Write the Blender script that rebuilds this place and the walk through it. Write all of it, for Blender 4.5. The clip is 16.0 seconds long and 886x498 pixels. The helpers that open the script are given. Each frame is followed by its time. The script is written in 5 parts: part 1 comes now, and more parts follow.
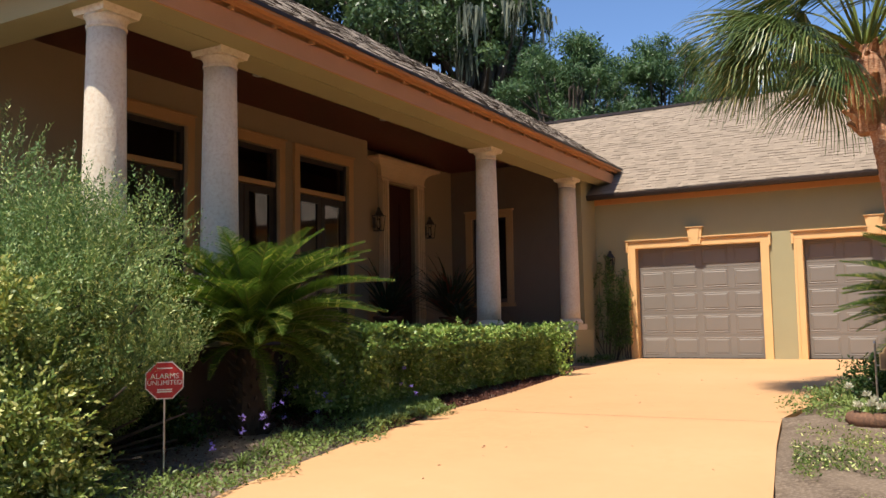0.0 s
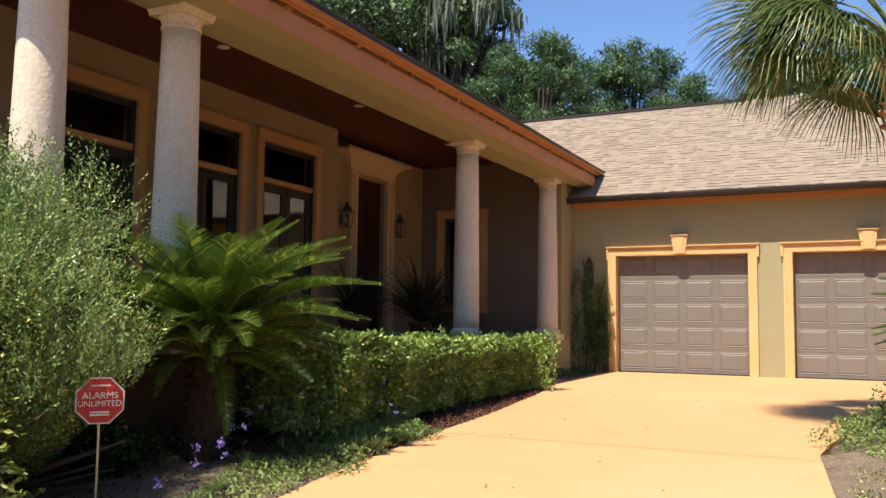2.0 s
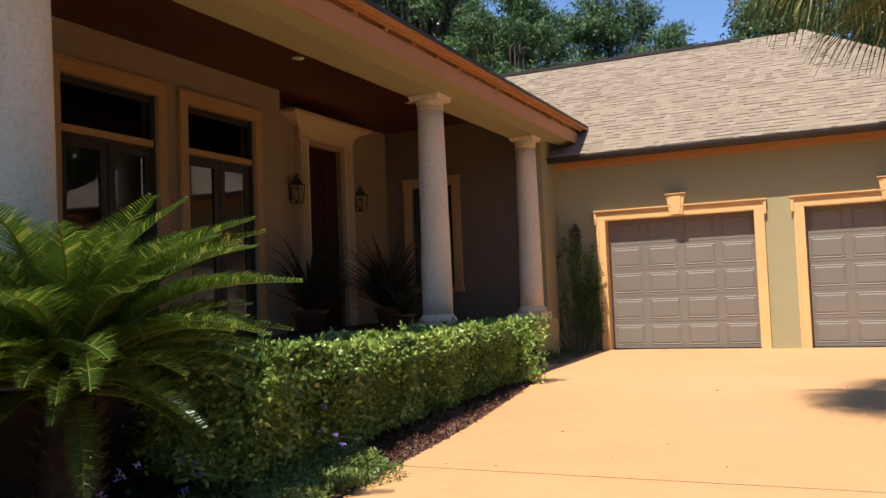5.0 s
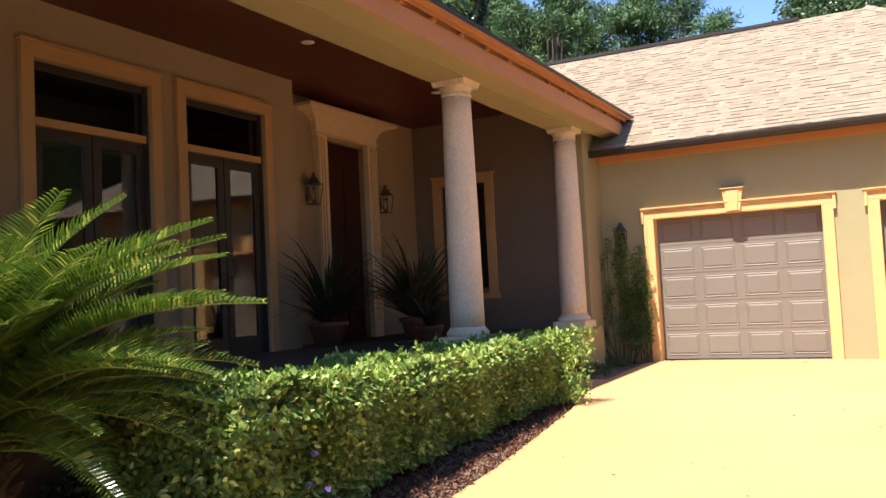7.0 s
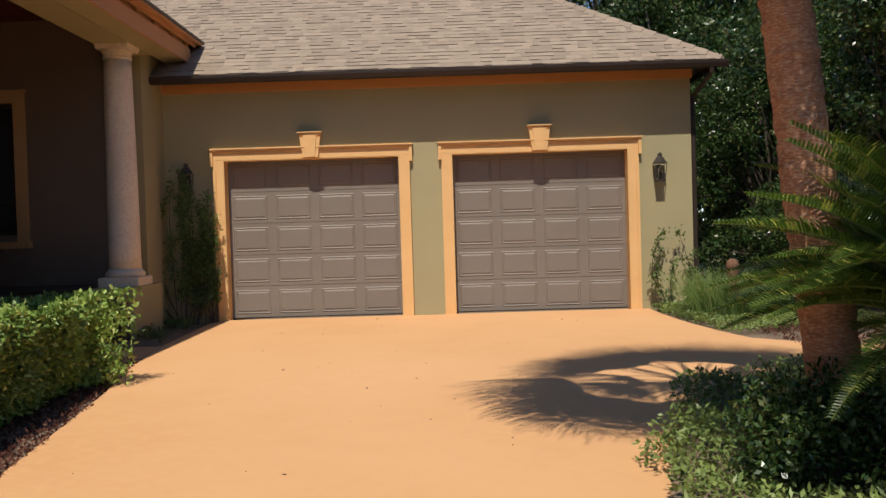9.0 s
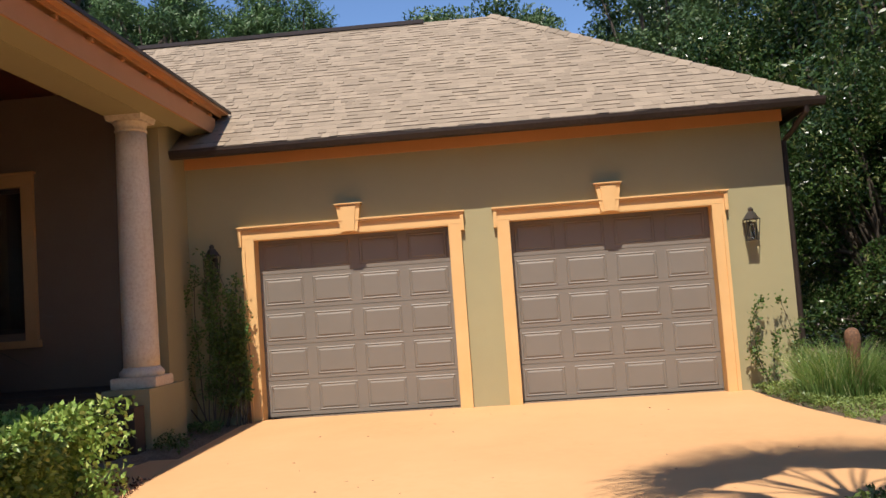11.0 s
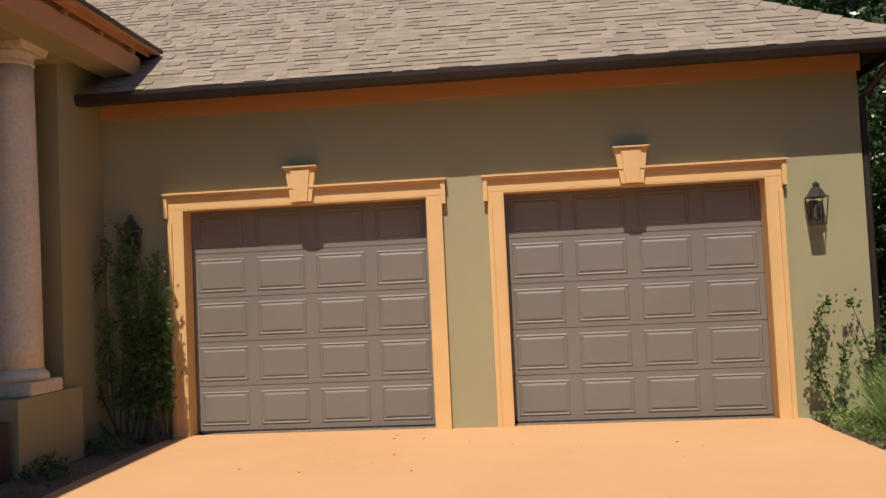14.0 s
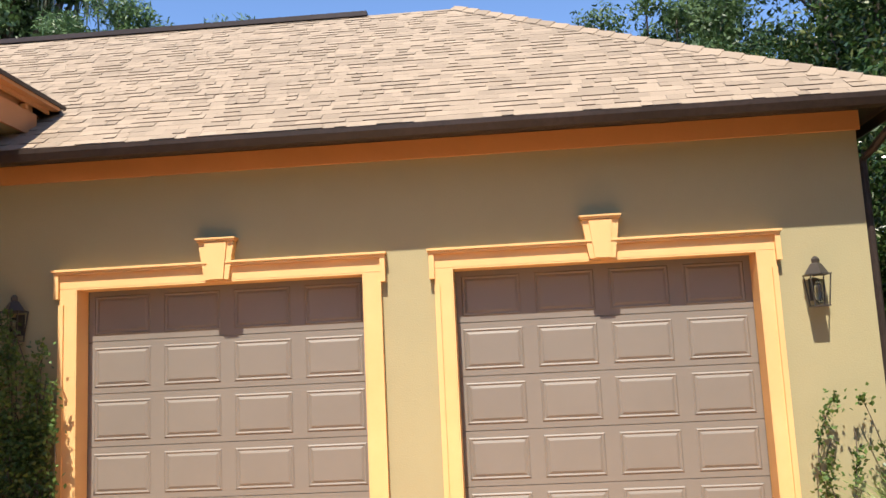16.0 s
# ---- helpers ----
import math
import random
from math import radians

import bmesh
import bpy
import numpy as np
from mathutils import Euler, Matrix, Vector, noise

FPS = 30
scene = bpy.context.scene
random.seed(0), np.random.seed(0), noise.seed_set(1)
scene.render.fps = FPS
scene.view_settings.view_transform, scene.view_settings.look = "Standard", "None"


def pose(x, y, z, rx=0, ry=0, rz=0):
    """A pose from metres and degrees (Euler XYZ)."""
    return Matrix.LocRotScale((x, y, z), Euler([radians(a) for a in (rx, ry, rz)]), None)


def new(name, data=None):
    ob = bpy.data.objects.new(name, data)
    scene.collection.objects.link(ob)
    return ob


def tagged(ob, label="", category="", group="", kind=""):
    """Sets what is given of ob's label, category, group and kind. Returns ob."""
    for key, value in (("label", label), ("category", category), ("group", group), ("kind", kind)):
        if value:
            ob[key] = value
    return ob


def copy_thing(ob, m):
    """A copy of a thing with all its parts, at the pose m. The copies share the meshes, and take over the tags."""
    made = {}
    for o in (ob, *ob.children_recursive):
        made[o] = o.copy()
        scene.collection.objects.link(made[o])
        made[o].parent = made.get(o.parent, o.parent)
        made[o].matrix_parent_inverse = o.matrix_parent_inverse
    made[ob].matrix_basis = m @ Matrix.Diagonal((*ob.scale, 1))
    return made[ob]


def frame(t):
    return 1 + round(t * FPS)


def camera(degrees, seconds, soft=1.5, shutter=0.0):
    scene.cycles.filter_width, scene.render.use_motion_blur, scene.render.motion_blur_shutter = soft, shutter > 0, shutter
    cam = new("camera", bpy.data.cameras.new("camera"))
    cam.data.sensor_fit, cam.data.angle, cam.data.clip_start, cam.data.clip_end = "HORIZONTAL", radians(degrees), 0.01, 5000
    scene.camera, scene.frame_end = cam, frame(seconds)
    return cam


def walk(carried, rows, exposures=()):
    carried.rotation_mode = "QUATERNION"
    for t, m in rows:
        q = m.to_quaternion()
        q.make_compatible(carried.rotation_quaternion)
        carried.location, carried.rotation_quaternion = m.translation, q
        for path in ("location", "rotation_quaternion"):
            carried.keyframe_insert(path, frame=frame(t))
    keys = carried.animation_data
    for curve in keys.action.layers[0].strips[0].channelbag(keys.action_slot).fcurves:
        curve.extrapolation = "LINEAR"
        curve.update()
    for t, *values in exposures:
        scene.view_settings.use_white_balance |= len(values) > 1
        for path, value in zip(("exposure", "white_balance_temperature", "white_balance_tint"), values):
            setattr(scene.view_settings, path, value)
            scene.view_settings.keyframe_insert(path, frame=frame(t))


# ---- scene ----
cam = camera(54.3, 16.0)
METRES, EYE, TILT, LEAN, TURN = 12.8, 1.5, 0.0, 0.0, 29.5
ROWS = [
    (0.0, 0.0, 0.0, 0.0, 0.09, 4.83, 1.01),
    (0.5, -0.0171, 0.0221, 0.001, 0.13, 3.96, 0.08),
    (1.0, -0.0272, 0.0451, 0.0043, -1.06, 4.61, -1.13),
    (1.5, -0.0263, 0.0745, 0.0083, 0.14, 5.17, -1.4),
    (2.0, -0.0291, 0.1009, 0.0078, -3.14, 4.9, -0.7),
    (2.5, -0.0305, 0.1312, 0.0121, -7.95, 4.61, -0.63),
    (3.0, -0.0218, 0.163, 0.0147, -9.92, 3.53, 0.17),
    (3.5, -0.0226, 0.1927, 0.0158, -13.26, 2.58, 1.03),
    (4.0, -0.0198, 0.2183, 0.0187, -13.96, 2.51, 1.93),
    (4.5, -0.0093, 0.245, 0.0224, -6.91, 2.63, 1.73),
    (7.0, 0.0176, 0.3785, 0.0328, -1.56, 3.18, 2.84),
    (7.5, 0.0342, 0.4116, 0.034, -9.61, -1.97, 2.7),
    (8.0, 0.0414, 0.4455, 0.0341, -20.66, -3.15, 1.86),
    (8.5, 0.0534, 0.4758, 0.0346, -27.44, -2.87, 1.76),
    (9.0, 0.0685, 0.5078, 0.0369, -28.86, -1.41, 1.71),
    (9.5, 0.0765, 0.539, 0.0404, -29.48, -0.15, 2.54),
    (10.0, 0.0929, 0.5693, 0.0399, -28.03, 1.19, 3.14),
    (12.5, 0.1928, 0.7155, 0.0405, -23.25, 5.68, 3.58),
    (13.0, 0.2149, 0.743, 0.0428, -23.15, 3.72, 3.04),
    (13.5, 0.2332, 0.7729, 0.0413, -25.64, 0.57, 2.96),
    (14.0, 0.2572, 0.7958, 0.0463, -23.65, 2.78, 2.62),
    (14.5, 0.2713, 0.8226, 0.0464, -24.41, 6.73, 3.01),
    (15.0, 0.2904, 0.8433, 0.049, -25.62, 8.31, 3.43),
    (15.5, 0.3118, 0.8624, 0.0522, -24.52, 8.22, 3.04),
    (16.0, 0.3295, 0.8848, 0.054, -24.99, 8.09, 2.72),
]
walk(cam, [(t, pose(0, 0, EYE, TILT, LEAN, TURN) @ pose(METRES * x, METRES * y, METRES * z, 90 + pitch, roll, yaw)) for t, x, y, z, yaw, pitch, roll in ROWS],
     exposures=[(0.0, 0.65), (0.5, 0.66), (1.0, 0.52), (1.5, 0.82), (2.5, 0.85), (3.5, 0.5), (4.5, 0.52), (6.8, 1.38), (7.1, 1.35), (7.5, 0.9), (8.0, 0.25), (8.5, 0.05), (9.0, 0.15), (10.0, 0.35), (12.3, 0.65), (13.0, 0.65), (13.5, 0.4), (14.0, 0.18), (14.5, 0.72), (15.0, 1.05), (16.0, 1.08)])

# ---- light ----
SUN_EL, SUN_AZ = radians(59), radians(187)
world = bpy.data.worlds.new("sky")
scene.world = world
world.use_nodes = True
wn = world.node_tree
sky = wn.nodes.new("ShaderNodeTexSky")
sky.sky_type, sky.sun_disc = "NISHITA", False
sky.sun_elevation, sky.sun_rotation = SUN_EL, SUN_AZ
sky.air_density, sky.dust_density, sky.ozone_density = 0.7, 0.0, 5.0
wn.links.new(sky.outputs[0], wn.nodes["Background"].inputs[0])
wn.nodes["Background"].inputs[1].default_value = 0.135
sun = new("sun", bpy.data.lights.new("sun", "SUN"))
sun.data.energy, sun.data.angle, sun.data.color = 4.35, radians(0.55), (1.0, 0.93, 0.82)
to_sun = Vector((math.sin(SUN_AZ) * math.cos(SUN_EL), math.cos(SUN_AZ) * math.cos(SUN_EL), math.sin(SUN_EL)))
sun.matrix_world = to_sun.to_track_quat("Z", "Y").to_matrix().to_4x4()

# ---- materials ----
def mix(nt, fac, a, b):
    m = nt.nodes.new("ShaderNodeMix")
    m.data_type = "RGBA"
    for k, v in (("Factor", fac), ("A", a), ("B", b)):
        sock = [i for i in m.inputs if i.name == k and (k == "Factor" and i.type == "VALUE" or k != "Factor" and i.type == "RGBA")][0]
        if isinstance(v, (int, float)):
            sock.default_value = v
        elif isinstance(v, tuple):
            sock.default_value = (*v, 1)
        else:
            nt.links.new(v, sock)
    return [o for o in m.outputs if o.type == "RGBA"][0]


def ramp(nt, value, lo, hi):
    r = nt.nodes.new("ShaderNodeMapRange")
    r.inputs[1].default_value, r.inputs[2].default_value = lo, hi
    nt.links.new(value, r.inputs[0])
    return r.outputs[0]


def noise_out(nt, scale, detail=4.0, rough=0.6, stretch=None, world_space=False):
    co = nt.nodes.new("ShaderNodeNewGeometry").outputs["Position"] if world_space else nt.nodes.new("ShaderNodeTexCoord").outputs["Object"]
    if stretch:
        mp = nt.nodes.new("ShaderNodeMapping")
        mp.inputs["Scale"].default_value = stretch
        nt.links.new(co, mp.inputs[0])
        co = mp.outputs[0]
    n = nt.nodes.new("ShaderNodeTexNoise")
    n.inputs["Scale"].default_value, n.inputs["Detail"].default_value, n.inputs["Roughness"].default_value = scale, detail, rough
    nt.links.new(co, n.inputs["Vector"])
    return n.outputs[0]


def surface(name, base, dark=None, rough=0.8, big=1.2, fine=40.0, bump=0.15, metal=0.0, spec=0.3, stretch=None, vary=0.0, third=None, world_space=False):
    """A worn surface: base colour to dark colour by large stains, fine grain, relief; vary: by object."""
    m = bpy.data.materials.new(name)
    m.use_nodes = True
    nt = m.node_tree
    p = nt.nodes["Principled BSDF"]
    dark = dark or tuple(c * 0.75 for c in base)
    n1, n2 = noise_out(nt, big, 5, 0.65, stretch, world_space), noise_out(nt, fine, 3, 0.6, stretch, world_space)
    col = mix(nt, ramp(nt, n1, 0.35, 0.7), base, dark)
    col = mix(nt, ramp(nt, n2, 0.45, 0.75), col, third or tuple(c * 0.8 for c in base))
    if vary:
        oi = nt.nodes.new("ShaderNodeObjectInfo")
        hs = nt.nodes.new("ShaderNodeHueSaturation")
        nt.links.new(ramp(nt, oi.outputs["Random"], 0, 1), hs.inputs["Value"])
        hs.inputs["Value"].default_value = 1
        r = [n for n in nt.nodes if n.type == "MAP_RANGE"][-1]
        r.inputs[3].default_value, r.inputs[4].default_value = 1 - vary, 1 + vary
        nt.links.new(col, hs.inputs["Color"])
        col = hs.outputs[0]
    nt.links.new(col, p.inputs["Base Color"])
    p.inputs["Roughness"].default_value, p.inputs["Metallic"].default_value = rough, metal
    p.inputs["Specular IOR Level"].default_value = spec
    if bump:
        b = nt.nodes.new("ShaderNodeBump")
        b.inputs["Strength"].default_value, b.inputs["Distance"].default_value = bump, 0.01
        nt.links.new(n2, b.inputs["Height"])
        nt.links.new(b.outputs[0], p.inputs["Normal"])
    return m


def leafy(name, a, b, c=None, rough=0.45, trans=0.3):
    """Leaves: colour by island between a and b, some c, with light let through."""
    m = bpy.data.materials.new(name)
    m.use_nodes = True
    nt = m.node_tree
    p = nt.nodes["Principled BSDF"]
    g = nt.nodes.new("ShaderNodeNewGeometry").outputs["Random Per Island"]
    col = mix(nt, g, a, b)
    col = mix(nt, ramp(nt, noise_out(nt, 0.9), 0.4, 0.65), col, tuple(0.75 * v for v in a))
    if c:
        col = mix(nt, ramp(nt, g, 0.86, 0.9), col, c)
    nt.links.new(col, p.inputs["Base Color"])
    p.inputs["Roughness"].default_value = rough
    p.inputs["Specular IOR Level"].default_value = 0.35
    tr = nt.nodes.new("ShaderNodeBsdfTranslucent")
    hs = nt.nodes.new("ShaderNodeHueSaturation")
    hs.inputs["Value"].default_value, hs.inputs["Saturation"].default_value = 1.5, 1.1
    nt.links.new(col, hs.inputs["Color"])
    nt.links.new(hs.outputs[0], tr.inputs[0])
    ms = nt.nodes.new("ShaderNodeMixShader")
    ms.inputs[0].default_value = trans
    nt.links.new(p.outputs[0], ms.inputs[1])
    nt.links.new(tr.outputs[0], ms.inputs[2])
    nt.links.new(ms.outputs[0], nt.nodes["Material Output"].inputs[0])
    return m


M = dict(
    stucco=surface("stucco", (0.36, 0.31, 0.17), (0.33, 0.28, 0.155), rough=0.9, big=0.7, fine=60, bump=0.25, third=(0.34, 0.30, 0.17)),
    # stucco in dark brown: deep porch shade put into the end wall's colour
    shadewall=surface("shaded_brown_stucco", (0.20, 0.145, 0.105), (0.17, 0.12, 0.09), rough=0.9, big=0.7, fine=60, bump=0.25),
    # the garage trim colour, about a third darker, for porch doors and window
    trim2=surface("porch_trim_darker", (0.50, 0.29, 0.135), (0.45, 0.255, 0.115), rough=0.7, big=1.5, fine=70, bump=0.08, third=(0.48, 0.275, 0.125)),
    trim=surface("trim_paint", (0.72, 0.44, 0.19), (0.66, 0.39, 0.16), rough=0.7, big=1.5, fine=70, bump=0.08, third=(0.69, 0.42, 0.18)),
    fascia=surface("fascia_paint", (0.52, 0.25, 0.11), (0.47, 0.22, 0.09), rough=0.6, big=1.5, fine=50, bump=0.05, third=(0.49, 0.235, 0.10)),
    frieze=surface("frieze_paint", (0.60, 0.28, 0.11), (0.55, 0.25, 0.095), rough=0.65, big=1.5, fine=50, bump=0.05, third=(0.57, 0.265, 0.10)),
    # copy of the stucco, reddened for warm light bounced off the drive
    porchwall=surface("porch_bounce_stucco", (0.34, 0.25, 0.16), (0.31, 0.225, 0.145), rough=0.9, big=0.7, fine=60, bump=0.25, third=(0.33, 0.245, 0.16)),
    drive=surface("coated_concrete", (0.66, 0.375, 0.18), (0.59, 0.315, 0.14), rough=0.75, big=0.3, fine=9, bump=0.05, third=(0.64, 0.355, 0.165)),
    door=surface("garage_paint", (0.205, 0.175, 0.145), (0.185, 0.157, 0.13), rough=0.5, big=1.0, fine=90, bump=0.05, third=(0.195, 0.166, 0.137)),
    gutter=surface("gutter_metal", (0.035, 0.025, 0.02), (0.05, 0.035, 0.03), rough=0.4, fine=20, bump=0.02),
    stone=surface("coral_stone", (0.74, 0.63, 0.49), (0.66, 0.54, 0.40), rough=0.85, big=3, fine=28, bump=0.6, third=(0.60, 0.46, 0.32)),
    surround=surface("cast_stone", (0.70, 0.52, 0.33), (0.62, 0.45, 0.28), rough=0.8, fine=40, bump=0.2),
    ceiling=surface("red_wood", (0.085, 0.016, 0.013), (0.055, 0.011, 0.010), rough=0.35, big=1.5, fine=14, bump=0.1, stretch=(8, 0.6, 1)),
    frame=surface("dark_frame", (0.045, 0.035, 0.03), rough=0.45, fine=40, bump=0.05),
    wood=surface("mahogany", (0.05, 0.013, 0.01), (0.03, 0.008, 0.006), rough=0.35, fine=20, bump=0.1, stretch=(6, 6, 0.6)),
    brick=surface("dark_brick", (0.095, 0.065, 0.052), (0.065, 0.045, 0.036), rough=0.8, fine=40, bump=0.3, vary=0.3),
    shingle=surface("asphalt_shingle", (0.30, 0.232, 0.168), (0.27, 0.208, 0.15), rough=0.95, big=0.5, fine=110, bump=0.3, third=(0.26, 0.20, 0.145), vary=0.15, world_space=True),
    shingle_edge=surface("shingle_cut_edge", (0.21, 0.155, 0.115), rough=0.95, fine=60, bump=0),
    soil=surface("leaf_litter", (0.20, 0.145, 0.10), (0.10, 0.068, 0.045), rough=1, big=2.5, fine=38, bump=1.0, third=(0.32, 0.24, 0.17)),
    mulch=leafy("mulch_chips", (0.07, 0.024, 0.015), (0.15, 0.052, 0.03), (0.22, 0.11, 0.07), rough=0.9, trans=0.0),
    bark=surface("oak_bark", (0.11, 0.085, 0.065), (0.06, 0.047, 0.037), rough=0.95, big=3, fine=25, bump=0.8, stretch=(3, 3, 0.7)),
    cycadbark=surface("sago_bark", (0.07, 0.045, 0.03), (0.035, 0.025, 0.018), rough=0.95, big=5, fine=30, bump=0.8),
    palmbark=surface("palm_bark", (0.46, 0.21, 0.11), (0.25, 0.105, 0.055), rough=0.9, big=5, fine=30, bump=0.8, stretch=(1, 1, 3), third=(0.62, 0.42, 0.27)),
    boot=surface("frond_boot", (0.38, 0.165, 0.075), (0.22, 0.09, 0.04), rough=0.85, fine=30, bump=0.4, third=(0.45, 0.3, 0.15)),
    oak=leafy("oak_leaf", (0.045, 0.085, 0.03), (0.14, 0.20, 0.075), rough=0.35, trans=0.18),
    pine=leafy("pine_needles", (0.05, 0.10, 0.035), (0.14, 0.22, 0.075), trans=0.12),
    magnolia=leafy("magnolia_leaf", (0.025, 0.055, 0.016), (0.075, 0.12, 0.03), (0.13, 0.15, 0.05), rough=0.25, trans=0.15),
    moss=leafy("hanging_moss", (0.15, 0.17, 0.12), (0.24, 0.25, 0.18), rough=0.9, trans=0.2),
    juniper=leafy("juniper_spray", (0.10, 0.18, 0.05), (0.33, 0.43, 0.14), (0.54, 0.58, 0.23), trans=0.14),
    yellow=leafy("variegated_leaf", (0.11, 0.17, 0.03), (0.45, 0.47, 0.11), (0.72, 0.72, 0.28), trans=0.15),
    hedge=leafy("hedge_leaf", (0.16, 0.26, 0.05), (0.39, 0.50, 0.12), (0.50, 0.56, 0.18), rough=0.42, trans=0.06),
    cycad=leafy("cycad_leaflet", (0.06, 0.11, 0.02), (0.13, 0.19, 0.038), (0.24, 0.27, 0.06), rough=0.22, trans=0.32),
    cycad_young=leafy("young_cycad_leaflet", (0.10, 0.19, 0.025), (0.16, 0.27, 0.04), rough=0.25, trans=0.3),
    rachis=surface("rachis", (0.14, 0.17, 0.03), rough=0.5, bump=0),
    palm=leafy("palm_leaflet", (0.08, 0.125, 0.035), (0.21, 0.26, 0.09), (0.42, 0.40, 0.17), rough=0.32, trans=0.25),
    cover=leafy("creeping_leaf", (0.14, 0.20, 0.05), (0.31, 0.37, 0.11), trans=0.15),
    climb=leafy("climber_leaf", (0.055, 0.10, 0.025), (0.16, 0.24, 0.06), rough=0.4, trans=0.2),
    grass=leafy("ornamental_grass", (0.12, 0.21, 0.05), (0.26, 0.36, 0.11), (0.42, 0.42, 0.2)),
    violet=leafy("violet_petal", (0.25, 0.16, 0.55), (0.4, 0.3, 0.7), trans=0.2),
    pale=leafy("pale_succulent", (0.55, 0.52, 0.38), (0.75, 0.70, 0.52), trans=0.1),
    brom=leafy("strap_leaf", (0.025, 0.04, 0.018), (0.07, 0.075, 0.035), (0.18, 0.06, 0.03)),
    red=surface("red_sign", (0.45, 0.03, 0.03), rough=0.4, bump=0),
    white=surface("white_paint", (0.75, 0.72, 0.66), rough=0.5, bump=0),
    bronze=surface("bronze_paint", (0.22, 0.13, 0.07), (0.15, 0.09, 0.05), rough=0.45, metal=0.3, bump=0.1),
    gold=surface("gold_letters", (0.5, 0.33, 0.15), rough=0.4, metal=0.3, bump=0),
    iron=surface("weathered_iron", (0.085, 0.072, 0.06), rough=0.5, metal=0.4, bump=0.05),
    terra=surface("terracotta", (0.15, 0.065, 0.035), (0.09, 0.04, 0.025), rough=0.85, fine=30, bump=0.2),
    rust=surface("rusty_clay", (0.17, 0.085, 0.05), (0.09, 0.05, 0.03), rough=0.8, big=6, fine=30, bump=0.4, third=(0.26, 0.13, 0.07)),
    steel=surface("galvanised_steel", (0.45, 0.43, 0.4), rough=0.35, metal=0.9, bump=0.02),
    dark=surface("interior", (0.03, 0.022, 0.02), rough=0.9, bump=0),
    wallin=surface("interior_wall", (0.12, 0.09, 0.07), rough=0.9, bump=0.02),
)


def glass_material():
    m = bpy.data.materials.new("window_glass")
    m.use_nodes = True
    p = m.node_tree.nodes["Principled BSDF"]
    p.inputs["Base Color"].default_value = (0.9, 0.93, 0.93, 1)
    p.inputs["Roughness"].default_value, p.inputs["IOR"].default_value = 0.02, 1.52
    p.inputs["Transmission Weight"].default_value = 1
    return m


M["glass"] = glass_material()
M["lamp"] = bpy.data.materials.new("lit_bulb")
M["lamp"].use_nodes = True
M["lamp"].node_tree.nodes["Principled BSDF"].inputs["Emission Color"].default_value = (1, 0.85, 0.6, 1)
M["lamp"].node_tree.nodes["Principled BSDF"].inputs["Emission Strength"].default_value = 6


# ---- building helpers ----
def thing(name, x, y, z, label="", category="", group="", kind="", turn=0):
    ob = new(name)
    ob.empty_display_size = 0.2
    ob.matrix_basis = pose(x, y, z, 0, 0, turn)
    return tagged(ob, label, category, group, kind)


def put_mesh(name, me, material, parent=None, label="", kind=""):
    if material and not me.materials:
        me.materials.append(M[material])
    ob = new(name, me)
    if parent:
        ob.parent = parent
    return tagged(ob, label, kind=kind)


def part(name, bm, material, parent=None, label="", kind="", smooth=False):
    me = bpy.data.meshes.new(name)
    bmesh.ops.recalc_face_normals(bm, faces=bm.faces)
    bm.to_mesh(me)
    bm.free()
    if smooth:
        for f in me.polygons:
            f.use_smooth = True
    return put_mesh(name, me, material, parent, label, kind)


def box(bm, x0, x1, y0, y1, z0, z1, bevel=0.0):
    vs = [bm.verts.new((x, y, z)) for x in (x0, x1) for y in (y0, y1) for z in (z0, z1)]
    fs = [bm.faces.new([vs[i] for i in q]) for q in ((0, 1, 3, 2), (4, 6, 7, 5), (0, 4, 5, 1), (2, 3, 7, 6), (0, 2, 6, 4), (1, 5, 7, 3))]
    if bevel:
        bmesh.ops.bevel(bm, geom=list({e for f in fs for e in f.edges}), offset=bevel, segments=2, affect="EDGES")
    return bm


def boxes(*list_of):
    bm = bmesh.new()
    for b in list_of:
        box(bm, *b)
    return bm


def lathe(bm, profile, n=28, x=0, y=0):
    rings = [[bm.verts.new((x + r * math.cos(2 * math.pi * k / n), y + r * math.sin(2 * math.pi * k / n), z)) for k in range(n)] for r, z in profile]
    for a, b in zip(rings, rings[1:]):
        for k in range(n):
            bm.faces.new((a[k], a[(k + 1) % n], b[(k + 1) % n], b[k]))
    bm.faces.new(rings[0][::-1])
    bm.faces.new(rings[-1])
    return bm


def tube(bm, pts, radii, n=8):
    rings = []
    pts = [Vector(p) for p in pts]
    for i, p in enumerate(pts):
        d = (pts[min(i + 1, len(pts) - 1)] - pts[max(i - 1, 0)]).normalized()
        a = d.orthogonal().normalized() if i == 0 else (a - d * a.dot(d)).normalized()
        b = d.cross(a)
        rings.append([bm.verts.new(p + radii[i] * (a * math.cos(2 * math.pi * k / n) + b * math.sin(2 * math.pi * k / n))) for k in range(n)])
    for r, s in zip(rings, rings[1:]):
        for k in range(n):
            bm.faces.new((r[k], r[(k + 1) % n], s[(k + 1) % n], s[k]))
    bm.faces.new(rings[0][::-1])
    bm.faces.new(rings[-1])
    return bm


